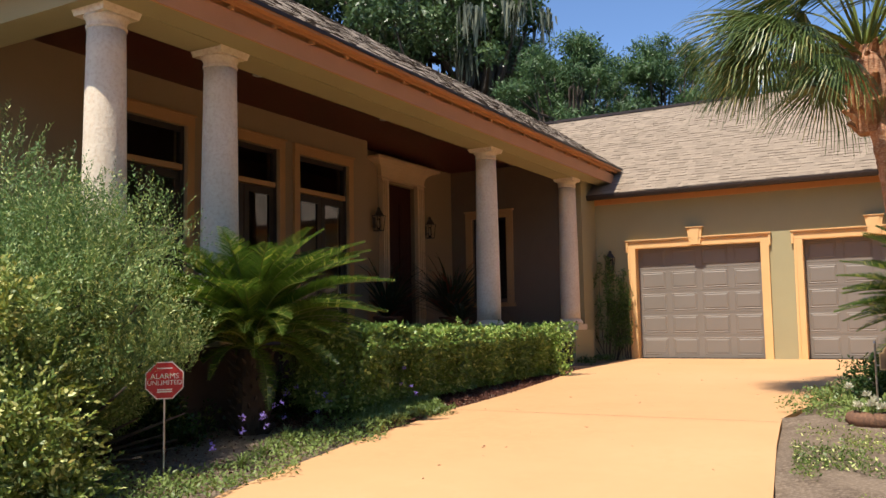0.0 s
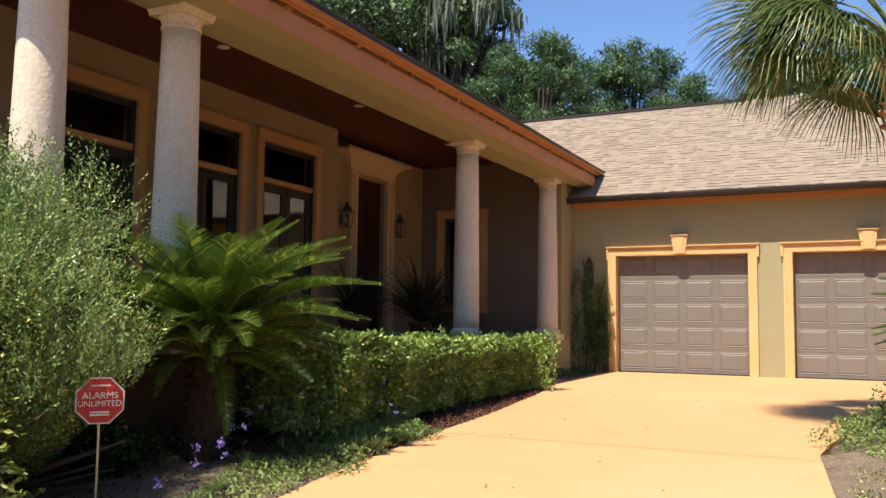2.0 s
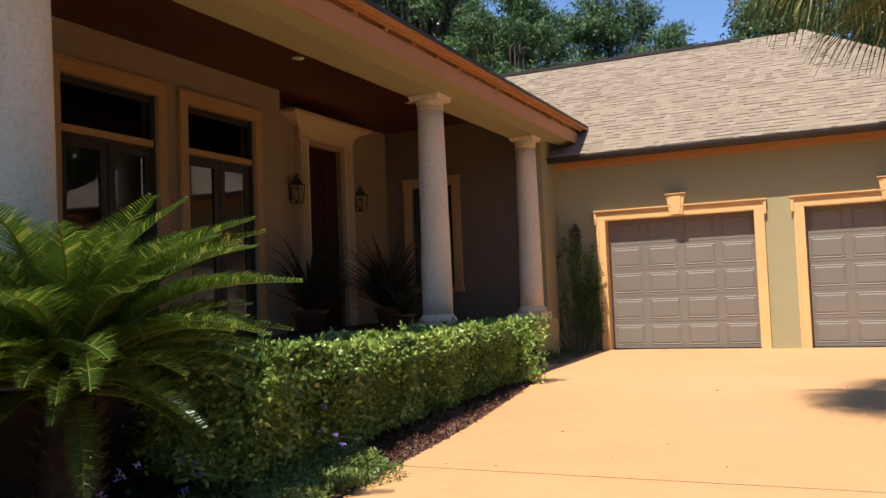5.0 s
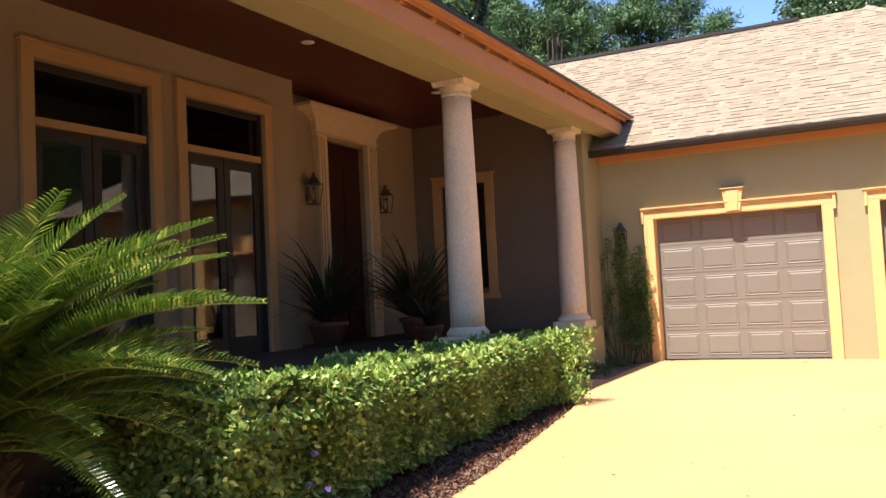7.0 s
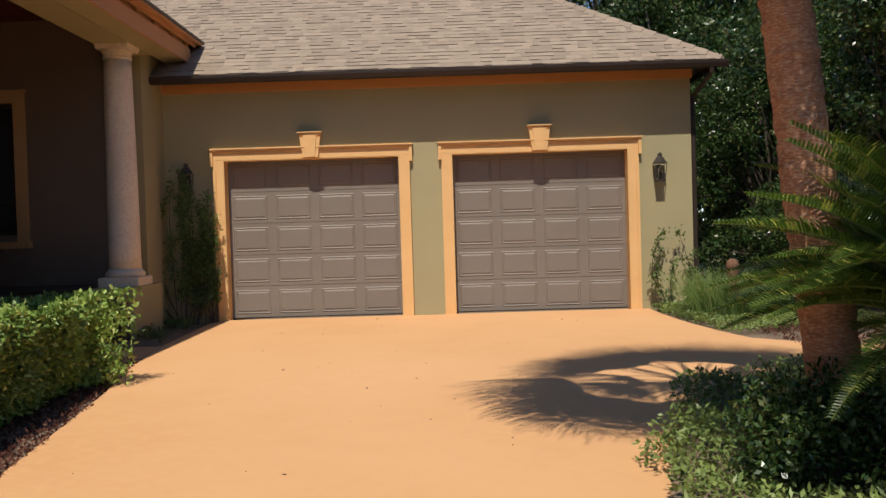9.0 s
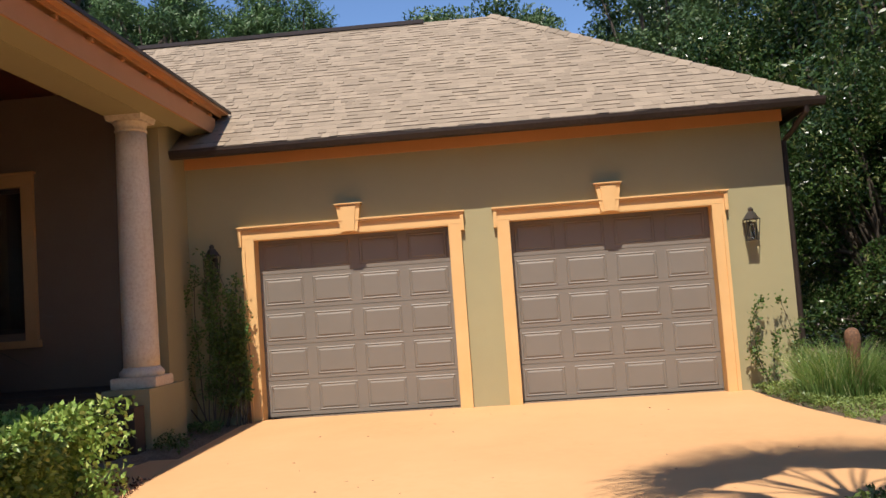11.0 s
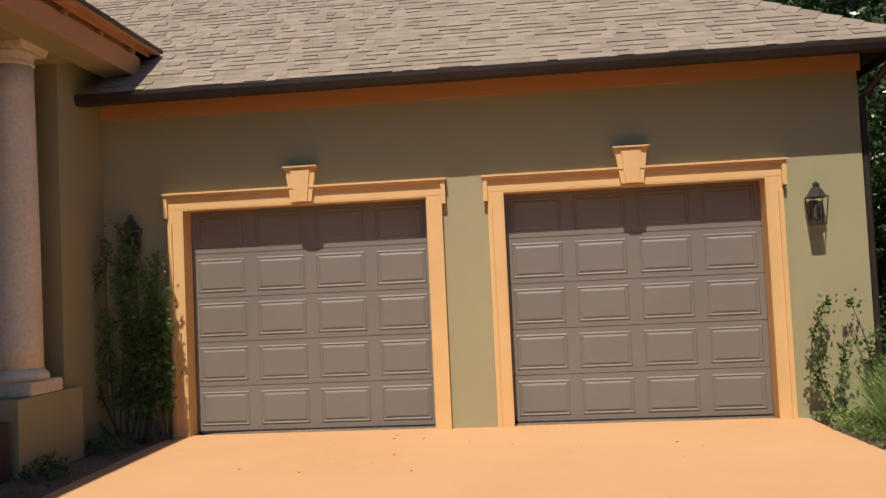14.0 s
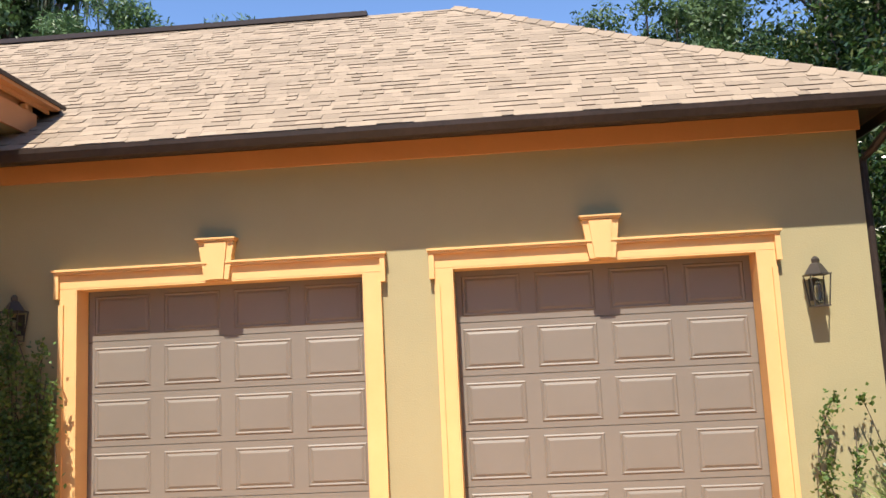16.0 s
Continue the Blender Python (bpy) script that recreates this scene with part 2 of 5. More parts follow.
def quads_mesh(name, corners, material):
    """A mesh of loose quads from an array of shape (n, 4, 3)."""
    n = len(corners)
    me = bpy.data.meshes.new(name)
    me.vertices.add(4 * n)
    me.vertices.foreach_set("co", corners.astype(np.float32).ravel())
    me.loops.add(4 * n)
    me.loops.foreach_set("vertex_index", np.arange(4 * n, dtype=np.int32))
    me.polygons.add(n)
    me.polygons.foreach_set("loop_start", np.arange(0, 4 * n, 4, dtype=np.int32))
    me.update(calc_edges=True)
    me.materials.append(M[material])
    return me


def leaves(rng, pts, out, length, width, spread=0.8, droop=0.0, facing=0.0):
    """Leaf quads (diamonds) at pts, pointing about along out; facing: the share whose upper side turns along out."""
    n = len(pts)
    d = out + rng.normal(0, spread, (n, 3))
    if facing:
        up = out / (np.linalg.norm(out, axis=1, keepdims=True) + 1e-9) + rng.normal(0, 0.38, (n, 3))
        up /= np.linalg.norm(up, axis=1, keepdims=True)
        q = rng.normal(0, 1, (n, 3))
        q -= up * np.sum(q * up, axis=1, keepdims=True)
        q = q / (np.linalg.norm(q, axis=1, keepdims=True) + 1e-9) + up * 0.15
        pick = rng.random(n) < facing
        d = np.where(pick[:, None], q, d)
    d[:, 2] -= droop
    d /= np.linalg.norm(d, axis=1, keepdims=True) + 1e-9
    s = np.cross(d, rng.normal(0, 1, (n, 3)))
    if facing:
        s = np.where(pick[:, None], np.cross(up, d), s)
    s /= np.linalg.norm(s, axis=1, keepdims=True) + 1e-9
    l = length * rng.uniform(0.6, 1.3, (n, 1))
    w = width * rng.uniform(0.7, 1.2, (n, 1))
    c = np.cross(d, s)
    return np.stack([pts, pts + d * l * 0.45 + s * w / 2 + c * w * 0.15, pts + d * l, pts + d * l * 0.45 - s * w / 2 + c * w * 0.15], axis=1)


def blob_points(rng, n, centre, radii, shell=0.35):
    """Points in the outer shell of an uneven ellipsoid, with their outward directions."""
    v = rng.normal(0, 1, (n, 3))
    v /= np.linalg.norm(v, axis=1, keepdims=True)
    bumps = 1 + 0.18 * np.sin(5 * v[:, :1] + 3 * v[:, 1:2] + centre[0]) + 0.15 * np.sin(6 * v[:, 2:] - 4 * v[:, :1] + centre[1])
    r = (1 - shell * rng.random((n, 1)) ** 1.5) * bumps
    return np.array(centre) + v * r * np.array(radii), v


def ground_z(x, y):
    y = np.clip(y, -6, 60)
    return np.where(y < 9, 0.05 * y, 0.45 + 0.01 * (np.minimum(y, 20.0) - 9))


LEFT = [(-14, -3.4), (-4, -3.6), (1, -3.8), (3, -4.2), (5, -4.75), (7, -5.0), (9, -5.1), (11, -5.3), (12.7, -5.55), (14, -5.75), (15.8, -6.1), (17, -6.28), (20.1, -6.35)]
RIGHT = [(-14, 3.2), (-4, 2.8), (0, 1.6), (2.5, 0.45), (4.5, -0.6), (6, -0.98), (8, -1.25), (9.5, -1.42), (10.5, -1.35), (12, -1.0), (13.5, -0.35), (14.3, 0.4), (14.7, 1.5), (14.9, 3.4)]


def edge(table, y):
    return np.interp(y, [p[0] for p in table], [p[1] for p in table])


# ---- ground, drive ----
def build_ground():
    xs = np.concatenate([[-600, -200, -80, -40, -25], np.arange(-14, 8.01, 0.35), [12, 20, 40, 80, 200, 600]])
    ys = np.concatenate([[-600, -200, -80, -40, -20], np.arange(-8, 22.01, 0.35), [26, 34, 50, 80, 200, 900]])
    X, Y = np.meshgrid(xs, ys)
    inside = (X > edge(LEFT, Y)) & ((X < edge(RIGHT, Y)) | (Y > 15.4)) & (Y < 20.2)
    bed = np.clip(np.minimum(np.abs(X - edge(LEFT, Y)), 3) / 0.5, 0, 1)
    Z = ground_z(X, Y) - 0.06 + np.where(inside, 0, 0.06 * bed + 0.025 * np.sin(2.1 * X + 0.7 * Y) * np.sin(1.7 * Y))
    Z = np.where((X > -14) & (X < 8) & (Y > -8) & (Y < 22), Z, ground_z(X, Y) - 0.08)
    n = len(xs)
    faces = [(j * n + i, j * n + i + 1, (j + 1) * n + i + 1, (j + 1) * n + i) for j in range(len(ys) - 1) for i in range(n - 1)]
    me = bpy.data.meshes.new("ground")
    me.from_pydata(np.stack([X, Y, Z], -1).reshape(-1, 3).tolist(), [], faces)
    tagged(put_mesh("ground", me, "soil"), "brown soil and leaf litter round the drive", "ground", kind="structure")


def slab(name, outline, thick, material, label, category):
    """A slab draped on the ground, from strips (y, x0, x1)."""
    bm = bmesh.new()
    rows = []
    for y, a, b in outline:
        k = 8
        rows.append([[bm.verts.new((a + (b - a) * i / k, y, float(ground_z(0, y)) - d)) for i in range(k + 1)] for d in (0.0, thick)])
    for r, s in zip(rows, rows[1:]):
        for i in range(8):
            bm.faces.new((r[0][i], r[0][i + 1], s[0][i + 1], s[0][i]))
        for i in (0, 8):
            bm.faces.new((r[0][i], s[0][i], s[1][i], r[1][i]))
    return tagged(part(name, bm, material, label=label), category=category, kind="structure")


def right_edge(y):
    if y < 14.9:
        return float(edge(RIGHT, y))
    return float(np.interp(y, [14.9, 15.3, 15.9, 16.6, 17.3, 18.3, 19.2, 20.2], [6.0, 6.0, 1.9, 1.15, 0.98, 0.82, 0.75, 0.72]))


build_ground()
ys = [-14 + 0.25 * i for i in range(0, 95)]
j1 = 9.2
slab("road", [(y, float(edge(LEFT, y)), right_edge(y)) for y in ys if y < j1] + [(j1 - 0.006, float(edge(LEFT, j1)), right_edge(j1))], 0.1, "drive", "peach-orange coated concrete drive, smooth and sunlit", "driveway")
slab("road", [(j1 + 0.006, float(edge(LEFT, j1)), right_edge(j1))] + [(y, float(edge(LEFT, y)), right_edge(y)) for y in [j1 + 0.2 + 0.2 * i for i in range(54)]] + [(20.2, -6.35, 0.72)], 0.1, "drive", "peach-orange coated concrete drive up to the garage doors", "driveway")

slab("path", [(y, -9.2, float(edge(LEFT, y)) - 0.006) for y in (15.0, 15.4, 15.8, 16.2, 16.6, 17.0, 17.3)], 0.1, "drive", "peach-orange concrete walk from the drive to the porch steps", "path")

# ---- garage ----
GY = 20.15
DOORS = [(-6.136, -3.269), (-2.426, 0.432)]
DZ0, DZ1 = 0.575, 3.172
EX0, EX1 = -7.1, 1.46


def wall_with_holes(name, material, axis, at, thick, a0, a1, z0, z1, holes, label):
    """A wall along x (axis 'x') at y=at, or along y at x=at, with rectangular holes (a, b, z, z)."""
    A = sorted({a0, a1, *[h[0] for h in holes], *[h[1] for h in holes]})
    Z = sorted({z0, z1, *[h[2] for h in holes], *[h[3] for h in holes]})
    bm = bmesh.new()
    solid = lambda i, k: 0 <= i < len(A) - 1 and 0 <= k < len(Z) - 1 and not any(h[0] <= A[i] < h[1] and h[2] <= Z[k] < h[3] for h in holes)
    P = lambda a, d, z: (a, at + d, z) if axis == "x" else (at + d, a, z)
    def face(*ps):
        bm.faces.new([bm.verts.new(p) for p in ps])
    for i in range(len(A) - 1):
        for k in range(len(Z) - 1):
            if not solid(i, k):
                continue
            a, b, c, d = A[i], A[i + 1], Z[k], Z[k + 1]
            for t in (0, thick):
                face(P(a, t, c), P(b, t, c), P(b, t, d), P(a, t, d))
            for di, dk, q in ((-1, 0, (a, c, a, d)), (1, 0, (b, c, b, d)), (0, -1, (a, c, b, c)), (0, 1, (a, d, b, d))):
                if not solid(i + di, k + dk):
                    face(P(q[0], 0, q[1]), P(q[0], thick, q[1]), P(q[2], thick, q[3]), P(q[2], 0, q[3]))
    bmesh.ops.remove_doubles(bm, verts=bm.verts, dist=0.0005)
    return tagged(part(name, bm, material, label=label), category="wall", kind="structure")


wall_with_holes("wall_garage_front", "stucco", "x", GY, 0.3, EX0, EX1, 0.3, 4.5, [(a, b, 0.3, DZ1) for a, b in DOORS], "olive-tan stucco garage wall with two door openings")
wall_with_holes("wall_garage_side", "stucco", "y", EX1 - 0.3, 0.298, GY + 0.3, 28.0, 0.3, 4.5, [], "olive-tan stucco side wall of the garage")
wall_with_holes("wall_garage_back", "stucco", "x", 27.7, 0.3, EX0 - 6, EX1 - 0.3, 0.3, 4.5, [], "olive-tan stucco back wall")
tagged(part("floor_garage", boxes((EX0, EX1 - 0.3, GY + 0.3, 27.7, 0.4, 0.56)), "dark"), "dark garage floor", "floor", kind="structure")


def garage_door(x0, x1):
    cx = (x0 + x1) / 2
    t = thing("garage_door", cx, GY + 0.216, DZ0, "closed taupe-brown sectional garage door with raised panels", "garage door", "garage doors")
    w, h = (x1 - x0) / 2 - 0.004, (DZ1 - DZ0) / 5
    col = 2 * w / 4
    for r in range(5):
        sec = part("section", box(bmesh.new(), -w, w, 0.0, 0.05, r * h + 0.002, (r + 1) * h - 0.002, 0.003), "door", t)
        for c in range(4):
            a, b = -w + c * col + 0.068, -w + (c + 1) * col - 0.068
            z0, z1 = r * h + 0.062, (r + 1) * h - 0.062
            bm = bmesh.new()
            # a sunk groove frame and a raised field
            outer = [bm.verts.new(p) for p in ((a, -0.001, z0), (b, -0.001, z0), (b, -0.001, z1), (a, -0.001, z1))]
            lip = [bm.verts.new(p) for p in ((a + 0.014, -0.0105, z0 + 0.014), (b - 0.014, -0.0105, z0 + 0.014), (b - 0.014, -0.0105, z1 - 0.014), (a + 0.014, -0.0105, z1 - 0.014))]
            dip = [bm.verts.new(p) for p in ((a + 0.03, -0.003, z0 + 0.03), (b - 0.03, -0.003, z0 + 0.03), (b - 0.03, -0.003, z1 - 0.03), (a + 0.03, -0.003, z1 - 0.03))]
            top = [bm.verts.new(p) for p in ((a + 0.055, -0.0135, z0 + 0.055), (b - 0.055, -0.0135, z0 + 0.055), (b - 0.055, -0.0135, z1 - 0.055), (a + 0.055, -0.0135, z1 - 0.055))]
            for p, q in ((outer, lip), (lip, dip), (dip, top)):
                for k in range(4):
                    bm.faces.new((p[k], p[(k + 1) % 4], q[(k + 1) % 4], q[k]))
            bm.faces.new(top)
            part("panel", bm, "door", sec)
    part("bottom_seal", boxes((-w, w, 0.006, 0.044, -0.02, 0.0)), "frame", t, "thin dark rubber seal under the door")
    return t


def garage_trim(x0, x1):
    cx = (x0 + x1) / 2
    t = thing("door_trim", cx, GY, DZ0 - 0.02, "peach-painted moulded trim with a keystone round the garage door", "door trim", "garage door trims")
    w, H, o = (x1 - x0) / 2, DZ1 - DZ0 + 0.02, 0.165
    for s in (-1, 1):
        a, b = sorted((s * w, s * (w + o)))
        bm = boxes((a, b, -0.05, -0.002, 0, H - 0.002))
        box(bm, *sorted((s * (w + o - 0.05), s * (w + o))), -0.07, -0.051, 0, H - 0.16)
        part("jamb", bm, "trim", t)
        part("lining", boxes((*sorted((s * (w - 0.015), s * (w - 0.001))), -0.05, 0.19, 0, H)), "trim", t)
        part("ear", boxes((*sorted((s * (w + o - 0.005), s * (w + o + 0.045))), -0.085, -0.002, H - 0.1, H + 0.133)), "trim", t)
    part("head", boxes((-w - o, w + o, -0.052, -0.002, H + 0.0, H + 0.134), (-w - o - 0.045, w + o + 0.045, -0.09, -0.002, H + 0.136, H + 0.162), (-w - o - 0.06, w + o + 0.06, -0.11, -0.002, H + 0.164, H + 0.186)), "trim", t)
    part("head_lining", boxes((-w + 0.016, w - 0.016, -0.05, 0.19, H - 0.016, H - 0.002)), "trim", t)
    bm = bmesh.new()
    for wt, wb, y, z0, z1 in ((0.175, 0.12, -0.10, H + 0.004, H + 0.375), (0.11, 0.072, -0.118, H + 0.008, H + 0.37)):
        f = [bm.verts.new(p) for p in ((-wb, y, z0), (wb, y, z0), (wt, y, z1), (-wt, y, z1))]
        g = [bm.verts.new((v.co.x, -0.004, v.co.z)) for v in f]
        bm.faces.new(f)
        for k in range(4):
            bm.faces.new((f[k], f[(k + 1) % 4], g[(k + 1) % 4], g[k]))
    box(bm, -0.185, 0.185, -0.125, -0.002, H + 0.377, H + 0.395)
    box(bm, -0.196, 0.196, -0.14, -0.002, H + 0.397, H + 0.413)
    part("keystone", bm, "trim", t)
    return t


for a, b in DOORS:
    garage_door(a, b)
    garage_trim(a, b)

SL = 0.687
RY0, RZ0, RXR, RYR, RZR = 19.6, 4.47, 1.8, 23.85, 7.39


def eave_block():
    t = thing("garage_eave", -2.5, 19.8, 4.4, "orange frieze and near-black soffit under the garage roof edge", "eave", kind="structure")
    mv = lambda *b: (b[0] + 2.5, b[1] + 2.5, b[2] - 19.8, b[3] - 19.8, b[4] - 4.4, b[5] - 4.4)
    part("frieze", boxes(mv(EX0 + 0.002, EX1 + 0.03, GY - 0.035, GY - 0.002, 4.265, 4.452)), "frieze", t)
    # soffit in the gutter's near-black, so only the frieze reads orange
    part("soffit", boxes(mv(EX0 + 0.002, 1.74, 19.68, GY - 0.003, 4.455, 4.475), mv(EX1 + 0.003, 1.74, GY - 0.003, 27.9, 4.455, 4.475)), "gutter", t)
    part("fascia_board", boxes(mv(EX0 + 0.002, 1.74, 19.655, 19.679, 4.34, 4.44), mv(1.742, 1.765, 19.655, 28.1, 4.34, 4.44)), "gutter", t)
    prof = ((0.0, 0.0), (0.0, -0.145), (-0.03, -0.155), (-0.085, -0.14), (-0.115, -0.06), (-0.12, -0.005), (-0.108, -0.005), (-0.1, -0.055), (-0.08, -0.125), (-0.01, -0.135), (-0.01, 0.0))
    bm = bmesh.new()
    r0 = [bm.verts.new((-7.15 + 2.5, 19.652 + a - 19.8, 4.455 + b * 0.78 - 4.4)) for a, b in prof]
    r1 = [bm.verts.new((1.9 + 2.5, 19.652 + a - 19.8, 4.455 + b * 0.78 - 4.4)) for a, b in prof]
    for k in range(len(prof)):
        bm.faces.new((r0[k], r0[(k + 1) % len(prof)], r1[(k + 1) % len(prof)], r1[k]))
    bm.faces.new(r0), bm.faces.new(r1)
    part("gutter", bm, "gutter", t, "dark brown gutter")
    bm = tube(bmesh.new(), [(4.16, -0.2, 0.0), (4.16, -0.19, -0.12), (4.06, 0.24, -0.34), (4.01, 0.40, -0.42), (4.01, 0.40, -3.8)], [0.04] * 5, 8)
    part("downpipe", bm, "gutter", t, "dark brown downpipe")


eave_block()


def roof_plane(name, poly, label):
    bm = bmesh.new()
    top = [bm.verts.new(p) for p in poly]
    low = [bm.verts.new((p[0], p[1], p[2] - 0.05)) for p in poly]
    bm.faces.new(top)
    bm.faces.new(low[::-1])
    for k in range(len(poly)):
        bm.faces.new((top[k], top[(k + 1) % len(poly)], low[(k + 1) % len(poly)], low[k]))
    return tagged(part(name, bm, "shingle"), label, "roof", kind="structure")


APX = (-2.4, RYR, RZR)
roof_front = roof_plane("roof_garage_front", [(-7.1, RY0, RZ0), (RXR + 0.05, RY0, RZ0), APX, (-12.5, RYR, RZR), (-12.5, RY0 + 0.9, RZ0 + 0.6)][:4], "tan-brown asphalt shingle hip roof over the garage")
roof_plane("roof_garage_side", [(RXR + 0.05, RY0, RZ0), (RXR + 0.05, 28.2, RZ0), APX], "tan-brown shingle hip end")
roof_plane("roof_garage_back", [(RXR + 0.05, 28.2, RZ0), (-12.5, 28.2, RZ0), (-12.5, RYR, RZR), APX], "tan-brown shingle back slope")
tagged(part("ridge_vent", boxes((-12, -3.7, RYR - 0.12, RYR + 0.12, RZR - 0.04, RZR + 0.03)), "gutter"), "dark ridge vent along the garage ridge", "ridge vent", kind="structure")

# ---- rear wing roof ----
roof_plane("roof_rear", [(-3.5, 25.8, 5.5), (3.4, 25.8, 5.5), (0.9, 28.4, 7.25), (-3.5, 28.4, 7.25)], "tan-brown shingle roof of a rear wing")

# ---- main house ----
CX = -7.2
COLS = [5.82, 7.44, 14.42, 18.56]
WX, DX, EY, PC, PF = -10.1, -10.6, 19.2, 5.29, 1.27
MX0, MZ0, MSL, MRX = -6.5, 5.16, 0.66, -10.0
MRZ = MZ0 + (MX0 - MRX) * MSL
SY = 4.9
WINS = [(6.0, 7.2), (8.15, 9.67), (10.26, 11.87), (12.44, 13.98)]
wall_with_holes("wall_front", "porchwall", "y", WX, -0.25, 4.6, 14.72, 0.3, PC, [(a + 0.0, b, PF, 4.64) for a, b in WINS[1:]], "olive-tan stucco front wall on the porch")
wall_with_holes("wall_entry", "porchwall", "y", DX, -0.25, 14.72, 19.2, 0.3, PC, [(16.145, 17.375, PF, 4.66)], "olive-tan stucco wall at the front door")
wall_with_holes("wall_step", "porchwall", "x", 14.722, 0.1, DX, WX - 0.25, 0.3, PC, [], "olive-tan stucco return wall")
wall_with_holes("wall_end", "shadewall", "x", EY, 0.3, DX - 0.25, EX0 - 0.3, 0.3, PC, [(-10.0, -9.05, 2.05, 4.05)], "stucco wall at the end of the porch, coloured dark brown for shade")
wall_with_holes("wall_corner", "stucco", "y", EX0, -0.3, EY, GY + 0.3, 0.3, 4.95, [], "olive-tan stucco side wall by the garage")
wall_with_holes("wall_south", "stucco", "x", 4.35, 0.25, -16, WX, 0.3, PC, [], "olive-tan stucco south wall")
# backing added behind the end window so that no sky shows through
wall_with_holes("wall_behind", "wallin", "x", 20.3, 0.1, -15.9, EX0 - 0.31, 0.3, PC, [], "added backing wall that keeps the sky out of the porch window")
wall_with_holes("wall_west", "stucco", "y", -16, -0.25, 4.35, 27.7, 0.3, PC, [], "olive-tan stucco west wall")
tagged(part("ceiling_porch", boxes((DX - 0.25, -6.9, SY + 0.2, EY - 0.003, PC, PC + 0.06)), "ceiling"), "dark red stained wood porch ceiling", "ceiling", kind="structure")
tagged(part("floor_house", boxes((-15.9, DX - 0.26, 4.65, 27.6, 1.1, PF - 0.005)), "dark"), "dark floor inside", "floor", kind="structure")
# second box: lid added over the space behind the end window
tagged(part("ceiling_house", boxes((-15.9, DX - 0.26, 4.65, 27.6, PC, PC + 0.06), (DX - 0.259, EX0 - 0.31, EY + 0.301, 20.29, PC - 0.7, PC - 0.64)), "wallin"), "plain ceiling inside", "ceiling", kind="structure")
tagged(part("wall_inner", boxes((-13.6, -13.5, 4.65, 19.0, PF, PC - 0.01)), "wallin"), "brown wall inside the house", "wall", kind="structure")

porch = thing("porch_base", CX, 12, 0.4, "raised porch with a dark floor, olive stucco pedestal and base wall darkened for shade", "porch", kind="structure")
# dark brick colour here carries the shade lying on the base wall
part("base_wall", boxes((-0.25, 0.25, 4.9 - 12, 15.6 - 12, -0.1, PF - 0.4 - 0.06)), "brick", porch)
part("pedestal", boxes((-0.3, 0.3, 18.05 - 12, EY - 12 - 0.003, -0.1, PF - 0.4 - 0.001)), "stucco", porch)
part("deck_edge", boxes((-1.798, 0.1, 17.952 - 12, 18.04 - 12, PF - 0.4 - 0.19, PF - 0.4 - 0.06)), "brick", porch)
part("deck", boxes((WX - 0.5 - CX, 0.3, 4.85 - 12, 15.6 - 12, PF - 0.4 - 0.058, PF - 0.4), (WX - 0.5 - CX, -1.8, 15.602 - 12, EY - 12 - 0.003, PF - 0.4 - 0.058, PF - 0.4), (-1.798, -0.302, 17.95 - 12, EY - 12 - 0.003, PF - 0.4 - 0.058, PF - 0.4)), "brick", porch)
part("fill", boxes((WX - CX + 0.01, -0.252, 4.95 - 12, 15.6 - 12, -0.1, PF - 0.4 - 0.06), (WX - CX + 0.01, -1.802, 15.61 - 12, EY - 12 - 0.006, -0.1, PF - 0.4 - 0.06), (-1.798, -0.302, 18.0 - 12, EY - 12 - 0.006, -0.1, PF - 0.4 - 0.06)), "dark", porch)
steps = thing("steps", -8.1, 17.6, 0.4, "dark brick steps from the walk up to the porch", "steps", kind="structure")
for k in range(4):
    part("tread", boxes((-0.88, 1.17 - 0.13 * k, 0.07 - 0.28 * k, 0.345 - 0.28 * k, -0.1, 0.69 - 0.175 * k)), "brick", steps)


def beam():
    t = thing("porch_beam", CX, 12, 4.7, "olive stucco beam on the columns with an orange eave and dentils", "beam", kind="structure")
    y0, y1 = SY + 0.55 - 12, EY - 12 - 0.003
    part("girder", boxes((-0.24, 0.24, y0, y1, 0.02, 0.585), (-8.5, -0.241, y0, y0 + 0.48, 0.02, 0.585)), "stucco", t)
    def strip(x0, z0, x1, z1, d, y1):
        bm = bmesh.new()
        a = [bm.verts.new(p) for p in ((x0, y0, z0), (x0, y1, z0), (x1, y1, z1), (x1, y0 - 0.3, z1))]
        b = [bm.verts.new((v.co.x, v.co.y, v.co.z + d)) for v in a]
        bm.faces.new(a), bm.faces.new(b)
        for k in range(4):
            bm.faces.new((a[k], a[(k + 1) % 4], b[(k + 1) % 4], b[k]))
        return bm
    ye = EY + 1.0 - 12
    part("soffit", strip(0.243, 0.03, 0.545, 0.085, 0.03, ye), "stucco", t)
    part("frieze", boxes((0.546, 0.575, y0 - 0.35, ye, 0.06, 0.305)), "fascia", t, "orange painted frieze board")
    part("backing", boxes((0.50, 0.53, y0 - 0.35, ye, 0.29, 0.40)), "fascia", t)
    part("fascia_board", boxes((0.60, 0.625, y0 - 0.42, ye + 0.15, 0.352, 0.40)), "fascia", t)
    part("drip_board", boxes((0.626, 0.712, y0 - 0.45, ye + 0.2, 0.395, 0.44)), "fascia", t)
    for k in range(21):
        y = y0 + 0.1 + k * 0.72
        if y < ye:
            part("divider", boxes((0.531, 0.60, y, y + 0.05, 0.306, 0.351)), "frieze", t)
    part("south_soffit", boxes((-8.5, 0.6, y0 - 0.5, y0 - 0.003, 0.34, 0.37)), "fascia", t)


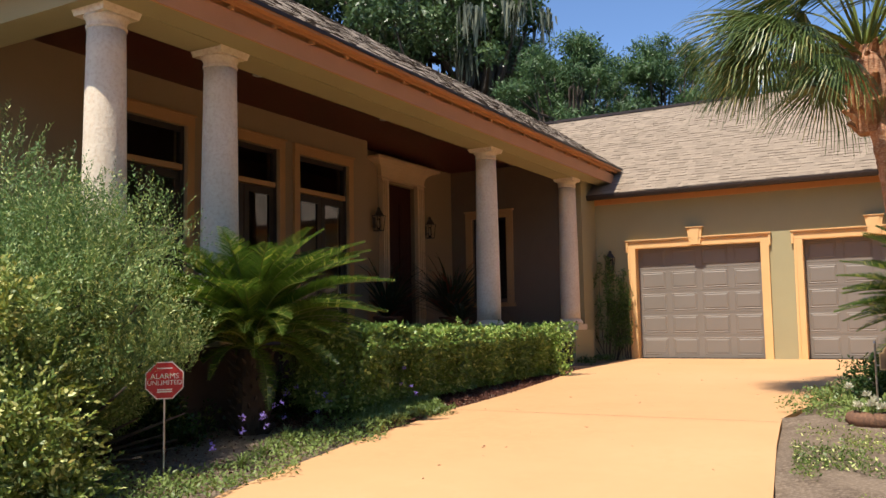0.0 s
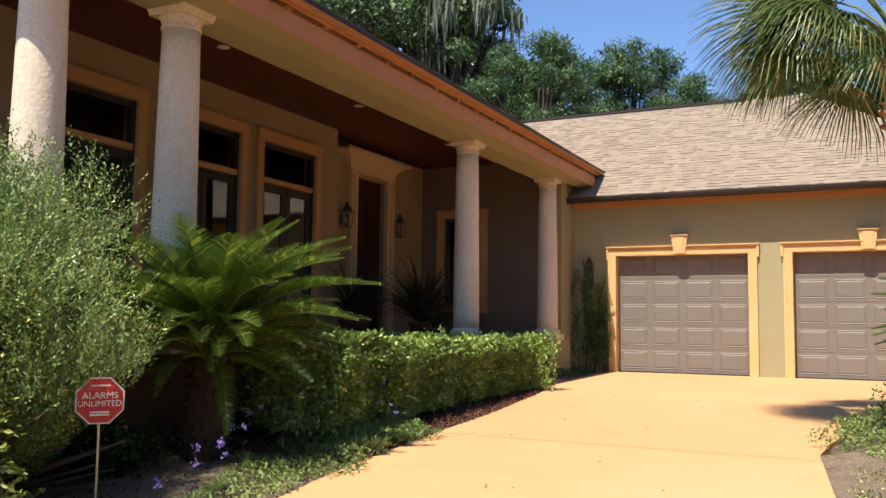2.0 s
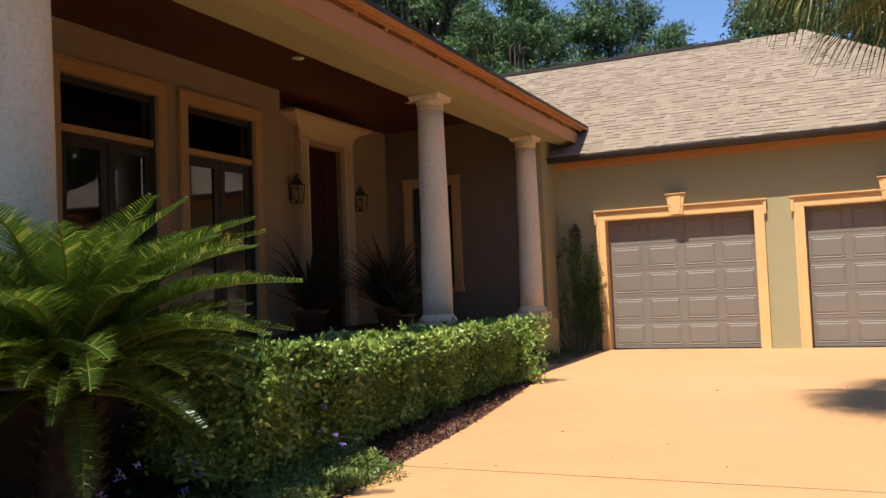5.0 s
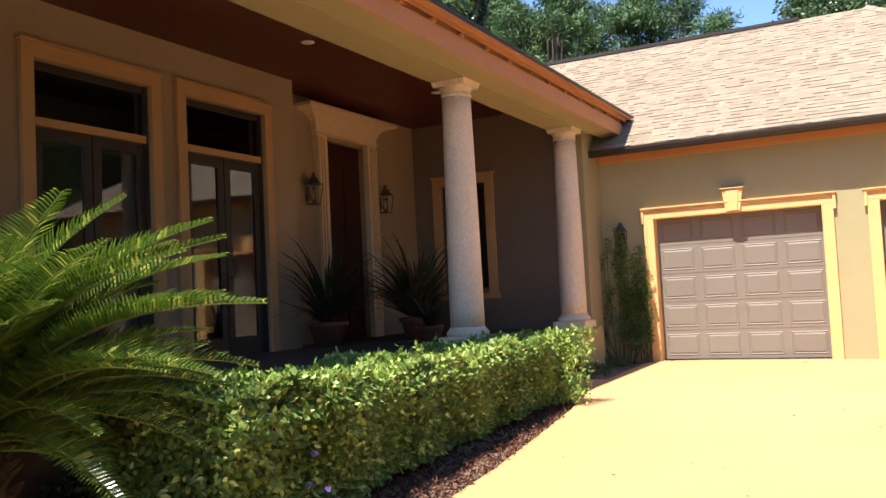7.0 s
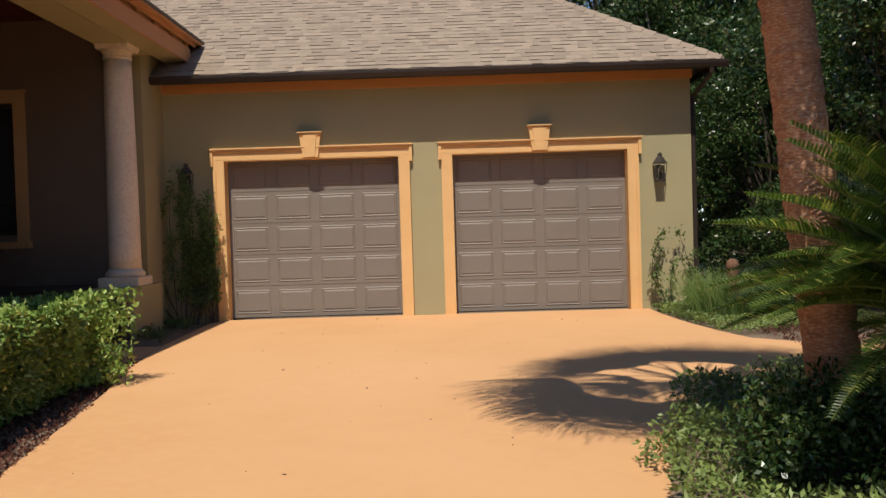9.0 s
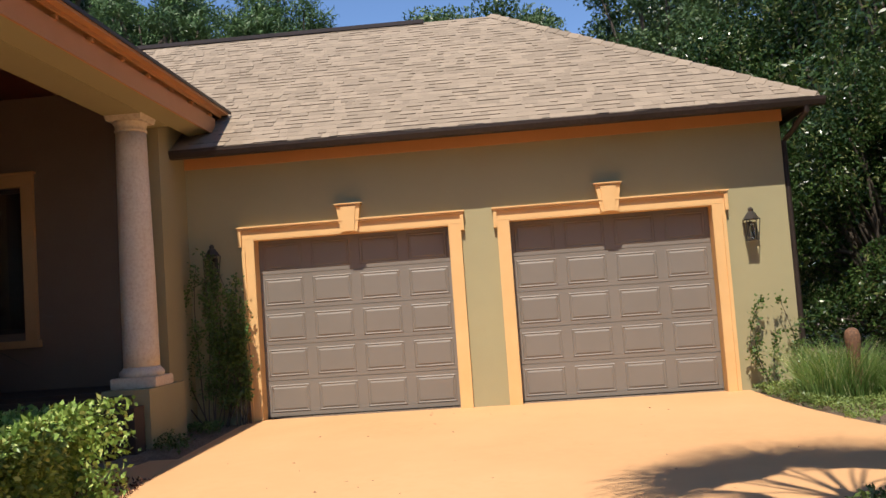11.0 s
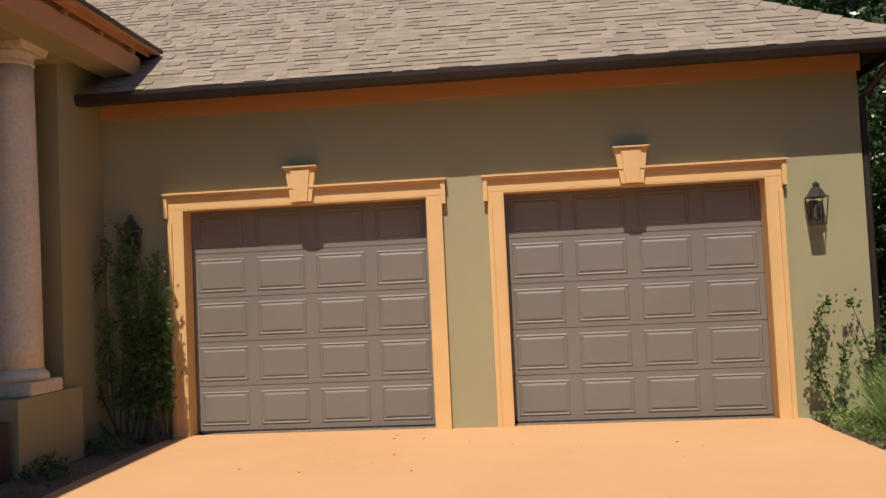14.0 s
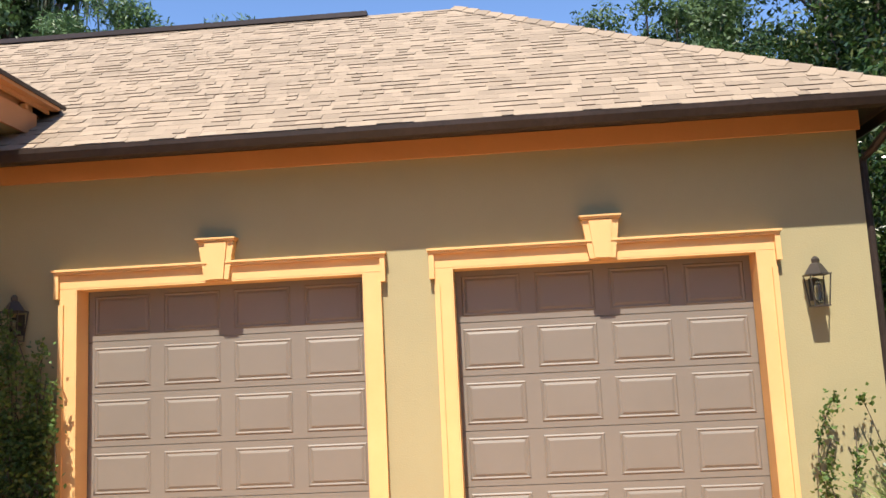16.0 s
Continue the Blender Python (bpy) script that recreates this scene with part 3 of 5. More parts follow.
beam()
roof_main = roof_plane("roof_main_front", [(MX0, SY, MZ0), (MX0, 20.46, MZ0), (MRX, 25.8, MRZ), (MRX, SY + 3.5, MRZ)], "brown asphalt shingle roof over the porch")
roof_plane("roof_main_south", [(MX0, SY, MZ0), (MRX, SY + 3.5, MRZ), (-16.5, SY + 3.5, MRZ), (-16.5, SY, MZ0)], "brown asphalt shingle south slope")
roof_plane("roof_main_back", [(MRX, SY + 3.5, MRZ), (MRX, 26, MRZ), (-17, 26, MZ0 - 1), (-17, SY + 3.5, MRZ - 1)], "brown asphalt shingle back slope")
tagged(part("edge_flashing", boxes((MX0 + 0.002, MX0 + 0.03, SY, 20.5, MZ0 - 0.03, MZ0 + 0.012)), "gutter"), "dark metal roof edge strip", "flashing", kind="structure")


def column(y):
    t = thing("column", CX, y, PF, "pale pitted coral-stone round column", "column", "porch columns")
    top = 4.72 - PF
    part("plinth", box(bmesh.new(), -0.29, 0.29, -0.29, 0.29, 0, 0.13, 0.01), "stone", t)
    part("base", lathe(bmesh.new(), [(0.265, 0.13), (0.28, 0.16), (0.272, 0.195), (0.245, 0.22), (0.228, 0.25)]), "stone", t, smooth=True)
    prof = [(0.224 - 0.034 * (k / 12) ** 1.6, 0.25 + (top - 0.25 - 0.2) * k / 12) for k in range(13)]
    part("shaft", lathe(bmesh.new(), prof, 36), "stone", t, smooth=True)
    part("capital", lathe(bmesh.new(), [(0.19, top - 0.2), (0.204, top - 0.19), (0.204, top - 0.175), (0.193, top - 0.16), (0.196, top - 0.125), (0.212, top - 0.09), (0.228, top - 0.068)]), "stone", t, smooth=True)
    bm = boxes((-0.222, 0.222, -0.222, 0.222, top - 0.066, top + 0.015))
    for v in bm.verts:
        if v.co.z > top - 0.05:
            v.co.x *= 1.1
            v.co.y *= 1.1
    part("abacus", bm, "stone", t)


for y in COLS:
    column(y)


def french_door(y0, y1):
    t = thing("french_door", WX, (y0 + y1) / 2, PF, "closed dark-framed glazed double door with a transom, orange trim round it", "french door", "porch french doors")
    w, H = (y1 - y0) / 2, 4.64 - PF
    for s in (-1, 1):
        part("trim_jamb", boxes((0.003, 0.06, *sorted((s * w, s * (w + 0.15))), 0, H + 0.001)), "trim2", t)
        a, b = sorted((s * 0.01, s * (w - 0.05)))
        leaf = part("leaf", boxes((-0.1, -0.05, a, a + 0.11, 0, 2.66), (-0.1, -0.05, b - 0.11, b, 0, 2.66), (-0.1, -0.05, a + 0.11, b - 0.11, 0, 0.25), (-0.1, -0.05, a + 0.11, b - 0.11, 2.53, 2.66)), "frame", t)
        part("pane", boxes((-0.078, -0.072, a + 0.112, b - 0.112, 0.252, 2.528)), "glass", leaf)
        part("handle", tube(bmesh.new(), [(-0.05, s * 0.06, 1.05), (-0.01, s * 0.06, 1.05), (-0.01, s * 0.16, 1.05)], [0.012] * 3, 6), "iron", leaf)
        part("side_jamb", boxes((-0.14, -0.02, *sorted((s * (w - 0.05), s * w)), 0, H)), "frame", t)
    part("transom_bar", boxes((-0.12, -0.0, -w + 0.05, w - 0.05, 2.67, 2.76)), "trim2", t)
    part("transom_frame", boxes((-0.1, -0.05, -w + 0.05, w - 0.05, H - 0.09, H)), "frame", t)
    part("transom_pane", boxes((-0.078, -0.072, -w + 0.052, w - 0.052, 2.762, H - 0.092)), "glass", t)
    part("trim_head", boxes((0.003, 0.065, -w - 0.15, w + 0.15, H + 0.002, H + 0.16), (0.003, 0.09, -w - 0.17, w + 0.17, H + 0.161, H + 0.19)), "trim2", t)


for a, b in WINS[1:]:
    french_door(a, b)


def entry():
    t = thing("front_door", DX, 16.76, PF, "tall dark mahogany front door in a cast-stone surround with a flared hood", "front door")
    H = 4.66 - PF
    leaf = part("leaf", boxes((-0.16, -0.10, -0.61, 0.61, 0, H - 0.005)), "wood", t)
    for s in (-1, 1):
        for z0, z1 in ((0.2, 1.0), (1.15, 3.0)):
            part("door_panel", box(bmesh.new(), -0.1, -0.08, *sorted((s * 0.08, s * 0.52)), z0, z1, 0.008), "wood", leaf)
        a = sorted((s * 0.617, s * 0.9))
        bm = boxes((0.003, 0.10, *a, 0, H + 0.05))
        for f in (0.70, 0.78, 0.86):
            box(bm, 0.101, 0.125, *sorted((s * f, s * (f + 0.03))), 0.3, H)
        part("pilaster", bm, "surround", t)
    bm = bmesh.new()
    prof = [(0.10, 0.92, H + 0.052), (0.13, 0.95, H + 0.08), (0.10, 0.92, H + 0.1), (0.105, 0.93, H + 0.19), (0.125, 0.97, H + 0.27), (0.165, 1.05, H + 0.34), (0.225, 1.17, H + 0.39), (0.29, 1.28, H + 0.42), (0.30, 1.30, H + 0.43), (0.32, 1.34, H + 0.435), (0.32, 1.34, H + 0.49)]
    prev = None
    for d, w, z in prof:
        ring = [bm.verts.new(p) for p in ((0.003, -w, z), (d, -w, z), (d, w, z), (0.003, w, z))]
        if prev:
            for k in range(4):
                bm.faces.new((prev[k], prev[(k + 1) % 4], ring[(k + 1) % 4], ring[k]))
        else:
            bm.faces.new(ring)
        prev = ring
    bm.faces.new(prev)
    part("hood", bm, "surround", t)
    part("knob", lathe(bmesh.new(), [(0.01, 1.0), (0.03, 1.02), (0.03, 1.05), (0.01, 1.07)], 10, -0.06, -0.5), "bronze", leaf)


entry()


def end_window():
    t = thing("window_1", -9.525, EY, 2.05, "dark porch window with orange trim", "window", kind="structure")
    w, H = 0.475, 2.0
    for s in (-1, 1):
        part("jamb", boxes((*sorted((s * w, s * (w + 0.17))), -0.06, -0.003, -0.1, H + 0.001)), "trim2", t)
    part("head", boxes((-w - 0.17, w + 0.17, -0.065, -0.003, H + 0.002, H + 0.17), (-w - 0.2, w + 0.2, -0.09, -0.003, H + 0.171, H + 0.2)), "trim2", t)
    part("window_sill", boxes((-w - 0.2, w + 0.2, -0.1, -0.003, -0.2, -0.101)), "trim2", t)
    part("window_frame", boxes((-w, -w + 0.06, 0.08, 0.13, 0, H), (w - 0.06, w, 0.08, 0.13, 0, H), (-w + 0.06, w - 0.06, 0.08, 0.13, 0, 0.06), (-w + 0.06, w - 0.06, 0.08, 0.13, H - 0.06, H)), "frame", t)
    part("pane", boxes((-w + 0.062, w - 0.062, 0.1, 0.106, 0.062, H - 0.062)), "glass", t)


end_window()

# ---- shingles ----
def shingle_mesh(w, h, thick):
    """A tab that is thick at its lower edge and thins out under the next row."""
    bm = boxes((-w / 2, w / 2, 0, h, 0, thick))
    for v in bm.verts:
        if v.co.y > h / 2 and v.co.z > 0.003:
            v.co.z = 0.002
    me = bpy.data.meshes.new("shingle")
    bmesh.ops.recalc_face_normals(bm, faces=bm.faces)
    bm.to_mesh(me)
    bm.free()
    me.materials.append(M["shingle"])
    me.materials.append(M["shingle_edge"])
    for f in me.polygons:
        if f.normal.y < -0.9:
            f.material_index = 1
    return me


def lay_shingles(rng, origin, along, up, normal, span, rise, course, near, roof_ob, label, thick=0.0105):
    """Courses of tabs on a roof plane; span(v) gives the run along the eave at a height v on the slope."""
    along, up, normal, origin = (np.array(v, float) for v in (along, up, normal, origin))
    widths = (0.11, 0.17, 0.24)
    meshes = [shingle_mesh(w, course * 0.97, thick * q) for w in widths for q in (0.2, 1.0)]
    rows, ones = int(rise / course), 0
    corners, fronts = [], []
    for r in range(rows):
        a, b = span(r * course)
        u = a + rng.uniform(0, 0.3)
        while u < b - 0.1:
            k = int(rng.integers(0, 3))
            w = min(widths[k], b - u)
            proud = int(rng.random() < 0.45)
            c = origin + along * (u + w / 2) + up * (r * course + rng.choice([-0.003, 0.0, 0.003])) + normal * 0.004
            if near(u, r) and ones < 290 and u + w < b - 0.02:
                ob = put_mesh("shingle", meshes[2 * k + proud], None, roof_ob)
                ob.matrix_world = Matrix([[*(float(q) for q in row), float(o)] for row, o in zip(np.stack([along, up, normal], 1), c)] + [[0, 0, 0, 1]])
                ones += 1
            else:
                x, y = along * (w / 2 - 0.003), up * course * 0.97
                z = normal * thick * (0.2, 1.0)[proud]
                fronts.append([c - x, c + x, c + x + z, c - x + z])
                corners.append([c - x + z, c + x + z, c + x + y + normal * 0.002, c - x + y + normal * 0.002])
                corners.append([c + x, c + x + y, c + x + y, c + x + z])
            u += w + rng.choice([0.0, 0.002, 0.004])
    if corners:
        ob = put_mesh("shingles", quads_mesh("shingles", np.array(corners), "shingle_loose"), None, roof_ob, label)
        ob["kind"] = "stuff"
        ob = put_mesh("shingle_edges", quads_mesh("shingle_edges", np.array(fronts), "shingle_edge"), None, roof_ob, "dark cut edges of the shingle tabs")
        ob["kind"] = "stuff"


def shingle_loose():
    m = M["shingle"].copy()
    m.name = "asphalt_shingle_rows"
    nt = m.node_tree
    g = nt.nodes.new("ShaderNodeNewGeometry")
    mr = [n for n in nt.nodes if n.type == "MAP_RANGE"][-1]
    nt.links.new(g.outputs["Random Per Island"], mr.inputs[0])
    return m


M["shingle_loose"] = shingle_loose()

# ---- plants ----
def crown_blobs(rng, n, r, z0, z1):
    out = []
    for k in range(n):
        a, q = rng.uniform(0, 2 * math.pi), math.sqrt(rng.random()) * r
        z = z0 + (z1 - z0) * rng.random() ** 0.8
        fall = 1 - 0.55 * ((z - z0) / (z1 - z0)) ** 2
        out.append((q * fall * math.cos(a), q * fall * math.sin(a), z))
    return out


def tree(name, seed, height, spread, trunk_r, leaf, leafmat, n_blobs, per_blob, blob_r, label, category, base=0.3, moss=0, lean=0.0, flat=0.75, open_limbs=True):
    rng = np.random.default_rng(seed)
    t = thing(name, 0, 0, 0, label, category, "trees round the house")
    blobs = crown_blobs(rng, n_blobs, spread, height * base, height * 0.92)
    bm = bmesh.new()
    h = height * (base + 0.25)
    stem = [(lean * k / 6 * h * 0.3 + 0.25 * math.sin(k * 1.3 + seed), 0.2 * math.sin(k * 1.7), h * k / 6) for k in range(7)]
    stem[0] = (0, 0, -0.3)
    tube(bm, stem, [trunk_r * (1.25 - 0.8 * k / 6) for k in range(7)], 10)
    part("trunk", bm, "bark", t, smooth=True)
    bm = bmesh.new()
    for i, b in enumerate(blobs):
        if i % 2 and not open_limbs:
            continue
        k = int(rng.integers(2, 7))
        s = Vector(stem[k])
        e = Vector(b)
        m = s.lerp(e, 0.5) + Vector(rng.normal(0, 0.25, 3)) - Vector((0, 0, 0.05 * (e - s).length))
        tube(bm, [s, s.lerp(m, 0.5), m, m.lerp(e, 0.6), e], [trunk_r * 0.42, trunk_r * 0.3, trunk_r * 0.22, trunk_r * 0.13, 0.03], 5)
    part("limb", bm, "bark", t, smooth=True)
    pts, outs = [], []
    for b in blobs:
        r = blob_r * rng.uniform(0.6, 1.25)
        p, v = blob_points(rng, int(per_blob * (r / blob_r) ** 2), b, (r, r, r * flat), 0.75)
        pts.append(p), outs.append(v)
    c = leaves(rng, np.concatenate(pts), np.concatenate(outs), leaf[0], leaf[1], 0.9, facing=0.6)
    ob = put_mesh("crown", quads_mesh("crown", c, leafmat), None, t)
    if moss:
        n = moss
        src = np.concatenate(pts)
        low = src[rng.integers(0, len(src), n)]
        low = low + rng.normal(0, 0.2, (n, 3))
        clusters = low[rng.integers(0, n, 60 if n > 60 else n)]
        base_p = clusters[rng.integers(0, len(clusters), n)] + rng.normal(0, 0.28, (n, 3)) * (1, 1, 0.6)
        l = rng.uniform(0.4, 1.9, n)
        w = rng.uniform(0.03, 0.09, n)
        a = rng.uniform(0, math.pi, n)
        d = np.stack([np.cos(a), np.sin(a), np.zeros(n)], 1) * w[:, None]
        sway = rng.normal(0, 0.06, (n, 3)) * (1, 1, 0)
        dn = np.stack([np.zeros(n), np.zeros(n), -l], 1)
        c = np.stack([base_p - d, base_p + d, base_p + dn * 0.6 + d * 0.8 + sway, base_p + dn + sway * 2], 1)
        put_mesh("hanging_moss", quads_mesh("hanging_moss", c, "moss"), None, t, "grey-green hanging moss")
    return t


def moved(t, x, y, s=1.0, turn=0, z=None, label=""):
    c = copy_thing(t, pose(x, y, float(ground_z(x, y)) - 0.08 if z is None else z, 0, 0, turn) @ Matrix.Scale(s, 4))
    return tagged(c, label)


oak = tree("oak_tree", 3, 21, 8.5, 0.6, (0.24, 0.12), "oak", 120, 760, 1.12, "tall live oak with grey hanging moss behind the house", "tree", base=0.38, moss=2600, lean=0.4)
oak.matrix_basis = pose(-26, 47, 0.3, 0, 0, 20) @ Matrix.Scale(1.3, 4)
pine = tree("pine_tree", 8, 16.5, 4.8, 0.35, (0.26, 0.06), "pine", 84, 620, 0.86, "bright green pine with clumped needles behind the house", "tree", base=0.42, flat=0.5)
pine.matrix_basis = pose(-15.5, 41, 0.3)
mag = tree("magnolia_tree", 12, 9.5, 3.2, 0.22, (0.15, 0.06), "magnolia", 96, 620, 0.82, "dark glossy magnolia beside the garage", "tree", base=0.08, flat=0.9)
mag.matrix_basis = pose(5.6, 23.5, 0.45)
broad = tree("laurel_oak_tree", 21, 15.5, 6.4, 0.4, (0.2, 0.1), "oak", 110, 620, 1.0, "leafy green oak behind the garage", "tree", base=0.3)
broad.matrix_basis = pose(-3, 45, 0.3)
# unseen tree, added only to cast shade over the right-hand sago palm
slim = tree("slim_magnolia", 17, 9.2, 1.35, 0.09, (0.15, 0.06), "magnolia", 34, 420, 0.62, "slim magnolia added out of view, its high dark crown shading the sago palm", "tree", base=0.6, flat=0.9)
slim.matrix_basis = pose(0.5, 6.9, 0.3)
for x, y, s, a in ((-40, 42, 1.2, 80),):
    moved(oak, x, y, s, a, label="tall mossy live oak behind the house")
for x, y, s, a in ((-11.5, 44, 0.98, 100), (-19, 52, 1.1, 40), (12, 52, 1.0, 220)):
    moved(pine, x, y, s, a, label="green pine with clumped needles in the woods behind")
# the last three are out of view: they block sky light and fill reflections
for x, y, s, a in ((-8.5, 50, 0.95, 60), (-9.5, 42, 0.74, 190), (-5.5, 56, 1.05, 330), (0.5, 52, 0.95, 110), (-21, 44, 0.7, 280), (8, 47, 0.9, 45), (4.5, 43, 1.0, 150), (10.5, 37, 1.1, 250), (-16, 60, 0.95, 10), (16, 42, 1.15, 30), (18, 29, 1.1, 90), (16, 12, 1.0, 140), (14, -3, 0.9, 200), (13, -14, 0.9, 10)):
    moved(broad, x, y, s, a, label="leafy green oak in the woods round the garden")
# (3.1, 6.0) and (2.1, 8.0) are unseen, added to shade the palm bed
for x, y, s, a in ((4.6, 18.4, 0.62, 200), (8.0, 19.5, 0.9, 130), (6.6, 29, 1.1, 40), (9.5, 25, 1.15, 260), (9.5, 14.5, 0.85, 310), (4.2, 31.5, 0.95, 20), (12, 20, 1.1, 80), (8.5, 8.5, 0.95, 100), (7.5, 1.0, 0.9, 210), (3.1, 6.0, 0.8, 160), (2.1, 8.0, 0.55, 30), (6.2, 26.5, 0.8, 75), (3.6, 22.2, 0.55, 300)):
    moved(mag, x, y, s, a, label="dark glossy magnolia beside the drive, one of a row extended unseen for shade")


def hedge():
    rng = np.random.default_rng(5)
    x0a, x0b, x1a, x1b, y0, y1 = -5.46, -5.98, -6.6, -6.9, 8.0, 14.65
    t = thing("hedge", -6.2, 12, 0.43, "clipped light-green box hedge along the drive, its top in the sun", "hedge")
    bm = bmesh.new()
    ny = 40
    for k in range(ny + 6):
        y = y0 + 0.1 + (y1 - y0 - 0.2) * (k + 0.5) / (ny + 6) + rng.normal(0, 0.03)
        f = (y - y0) / (y1 - y0)
        for x in np.arange(x1a + (x1b - x1a) * f + 0.38, x0a + (x0b - x0a) * f - 0.42, 0.14):
            a = Vector((x + 6.2 + rng.normal(0, 0.04), y - 12, -0.05))
            b = a + Vector((rng.normal(0, 0.08), rng.normal(0, 0.08), 0.72))
            tube(bm, [a, a.lerp(b, 0.5) + Vector((rng.normal(0, 0.03), 0, 0)), b], [0.014, 0.01, 0.006], 4)
    part("branch", bm, "bark", t)
    P, O = [], []
    n = 98000
    y = rng.uniform(y0, y1, n)
    f = (y - y0) / (y1 - y0)
    xr, xl = x0a + (x0b - x0a) * f, x1a + (x1b - x1a) * f
    face = rng.random(n)
    depth = rng.random(n) ** 1.5 * 0.24
    h = 0.93 + 0.07 * np.clip((12 - y) / 4, 0, 1)
    x = np.where(face < 0.42, rng.uniform(0, 1, n) * (xr - xl) + xl, np.where(face < 0.75, xr - depth, xl + depth))
    z = np.where(face < 0.42, h - depth, 0.1 + rng.random(n) * (h - 0.1))
    endm = face > 0.9
    y = np.where(endm, np.where(rng.random(n) < 0.5, y0 + depth, y1 - depth), y)
    x = np.where(endm, rng.uniform(0, 1, n) * (xr - xl) + xl, x)
    # rounded shoulders, and sides that draw in towards the ground
    lift = 0.035 * np.sin(3.1 * y) + 0.025 * np.sin(7.3 * y + 2 * x)
    z = z + np.where(z > 0.5, lift, 0)
    mid = (xr + xl) / 2
    tuck = 1 - 0.55 * np.clip(0.78 - z, 0, 1) - 0.10 * np.clip((z - 0.8) / 0.12, 0, 1)
    x = mid + (x - mid) * tuck + 0.03 * np.sin(5.3 * y + 4 * z)
    pts = np.stack([x + 6.2, y - 12, z], 1)
    out = np.stack([(x - mid) * 0.8, np.where(endm, np.sign(y - 12) * 0.6, 0), np.where(face < 0.42, 1.0, 0.4)], 1)
    c = leaves(rng, pts, out, 0.06, 0.036, 0.45, facing=0.65)
    spr = rng.integers(0, n, 260)
    tops = pts[spr][pts[spr][:, 2] > 0.8]
    extra = np.repeat(tops, 10, 0) + np.tile(np.linspace(0, 0.11, 10)[:, None], (len(tops), 1)) * np.array([0.1, 0.1, 1.0]) 
    c2 = leaves(rng, extra, np.tile([[0, 0, 0.8]], (len(extra), 1)), 0.055, 0.032, 0.7, facing=0.4)
    put_mesh("foliage", quads_mesh("foliage", np.concatenate([c, c2]), "hedge"), None, t)


hedge()


def cycad_frond(seed, length=1.2):
    """A feather frond along +x that arches over: stem and leaflets."""
    rng = np.random.default_rng(int(seed * 2))
    n = 34
    s = np.linspace(0, 1, n)
    bend = rng.uniform(0.5, 1.0)
    x = length * (s - 0.13 * bend * s ** 3)
    z = -length * (0.5 + 0.3 * bend) * s ** 2.3
    me_pts = [(float(a), 0.0, float(b)) for a, b in zip(x, z)]
    stem = tube(bmesh.new(), me_pts[::3], [0.013 * (1 - 0.75 * k / 11) for k in range(len(me_pts[::3]))], 4)
    sm = bpy.data.meshes.new("stem")
    stem.to_mesh(sm)
    stem.free()
    sm.materials.append(M["rachis"])
    C = []
    for k in range(6, 6 + 84):
        u = k / 90
        i = u * (n - 1)
        p = np.array([np.interp(i, range(n), x), 0, np.interp(i, range(n), z)])
        q = np.array([np.interp(min(i + 1, n - 1), range(n), x), 0, np.interp(min(i + 1, n - 1), range(n), z)])
        t = (q - p) / (np.linalg.norm(q - p) + 1e-9)
        up = np.array([-t[2], 0, t[0]])
        l = 0.19 * min(1, (0.12 + u) * 2.2, (1.06 - u) * 3.2) + 0.01
        for sgn in (-1, 1):
            d = t * 0.45 + np.array([0, sgn, 0]) * 0.85 + up * (0.42 + rng.normal(0, 0.05))
            d /= np.linalg.norm(d)
            w = t * 0.0068
            mid = p + d * l * 0.5 + up * 0.006
            tip = p + d * l - up * 0.012
            C.append([p - w, p + w, mid + w * 0.9, mid - w * 0.9])
            C.append([mid - w * 0.9, mid + w * 0.9, tip + w * 0.15, tip - w * 0.15])
    return sm, quads_mesh("leaflets", np.array(C), "cycad")


def cycad(x, y, z, crown, scale, n, label, seed):
    rng = random.Random(seed)
    t = thing("sago_palm", x, y, z, label, "sago palm", "sago palms by the drive")
    bm = bmesh.new()
    lathe(bm, [(0.17, -0.05), (0.2, crown * 0.3), (0.19, crown * 0.7), (0.15, crown)], 14)
    for k in range(90):
        a, h = k * 2.4, crown * k / 92
        p = Vector((0.18 * math.cos(a), 0.18 * math.sin(a), h))
        tube(bm, [p, p + Vector((0.07 * math.cos(a), 0.07 * math.sin(a), 0.05))], [0.025, 0.008], 4)
    part("trunk", bm, "cycadbark", t)
    for k in range(n):
        f = k / n
        tilt = 94 - 66 * f ** 0.95 - 30 * max(0, f - 0.92) / 0.08 + rng.uniform(-7, 7)
        sm, lm = FRONDS[k % len(FRONDS)]
        fr = put_mesh("frond", sm, None, t)
        fr.matrix_basis = pose(0, 0, crown, 0, 0, k * 137.5 + rng.uniform(-8, 8)) @ pose(0.04, 0, 0.0, rng.uniform(-14, 14), -tilt, 0) @ Matrix.Scale(scale * rng.uniform(0.85, 1.12) * (0.85 + 0.2 * math.sin(math.pi * min(1, f + 0.2)) - 0.25 * (f > 0.92)), 4)
        put_mesh("blade", lm, None, fr)


FRONDS = [cycad_frond(s) for s in (1, 2, 3, 1.5, 4)]
cycad(-6.35, 7.05, 0.35, 0.9, 1.06, 116, "large green sago palm with arching feather fronds beside the drive", 1)
cycad(0.32, 10.8, 0.47, 0.8, 0.98, 110, "shaded dark-green sago palm under the tall palm", 2)
cycad(1.3, 12.4, 0.47, 0.6, 0.85, 44, "smaller dark-green sago palm in the shaded bed", 3)


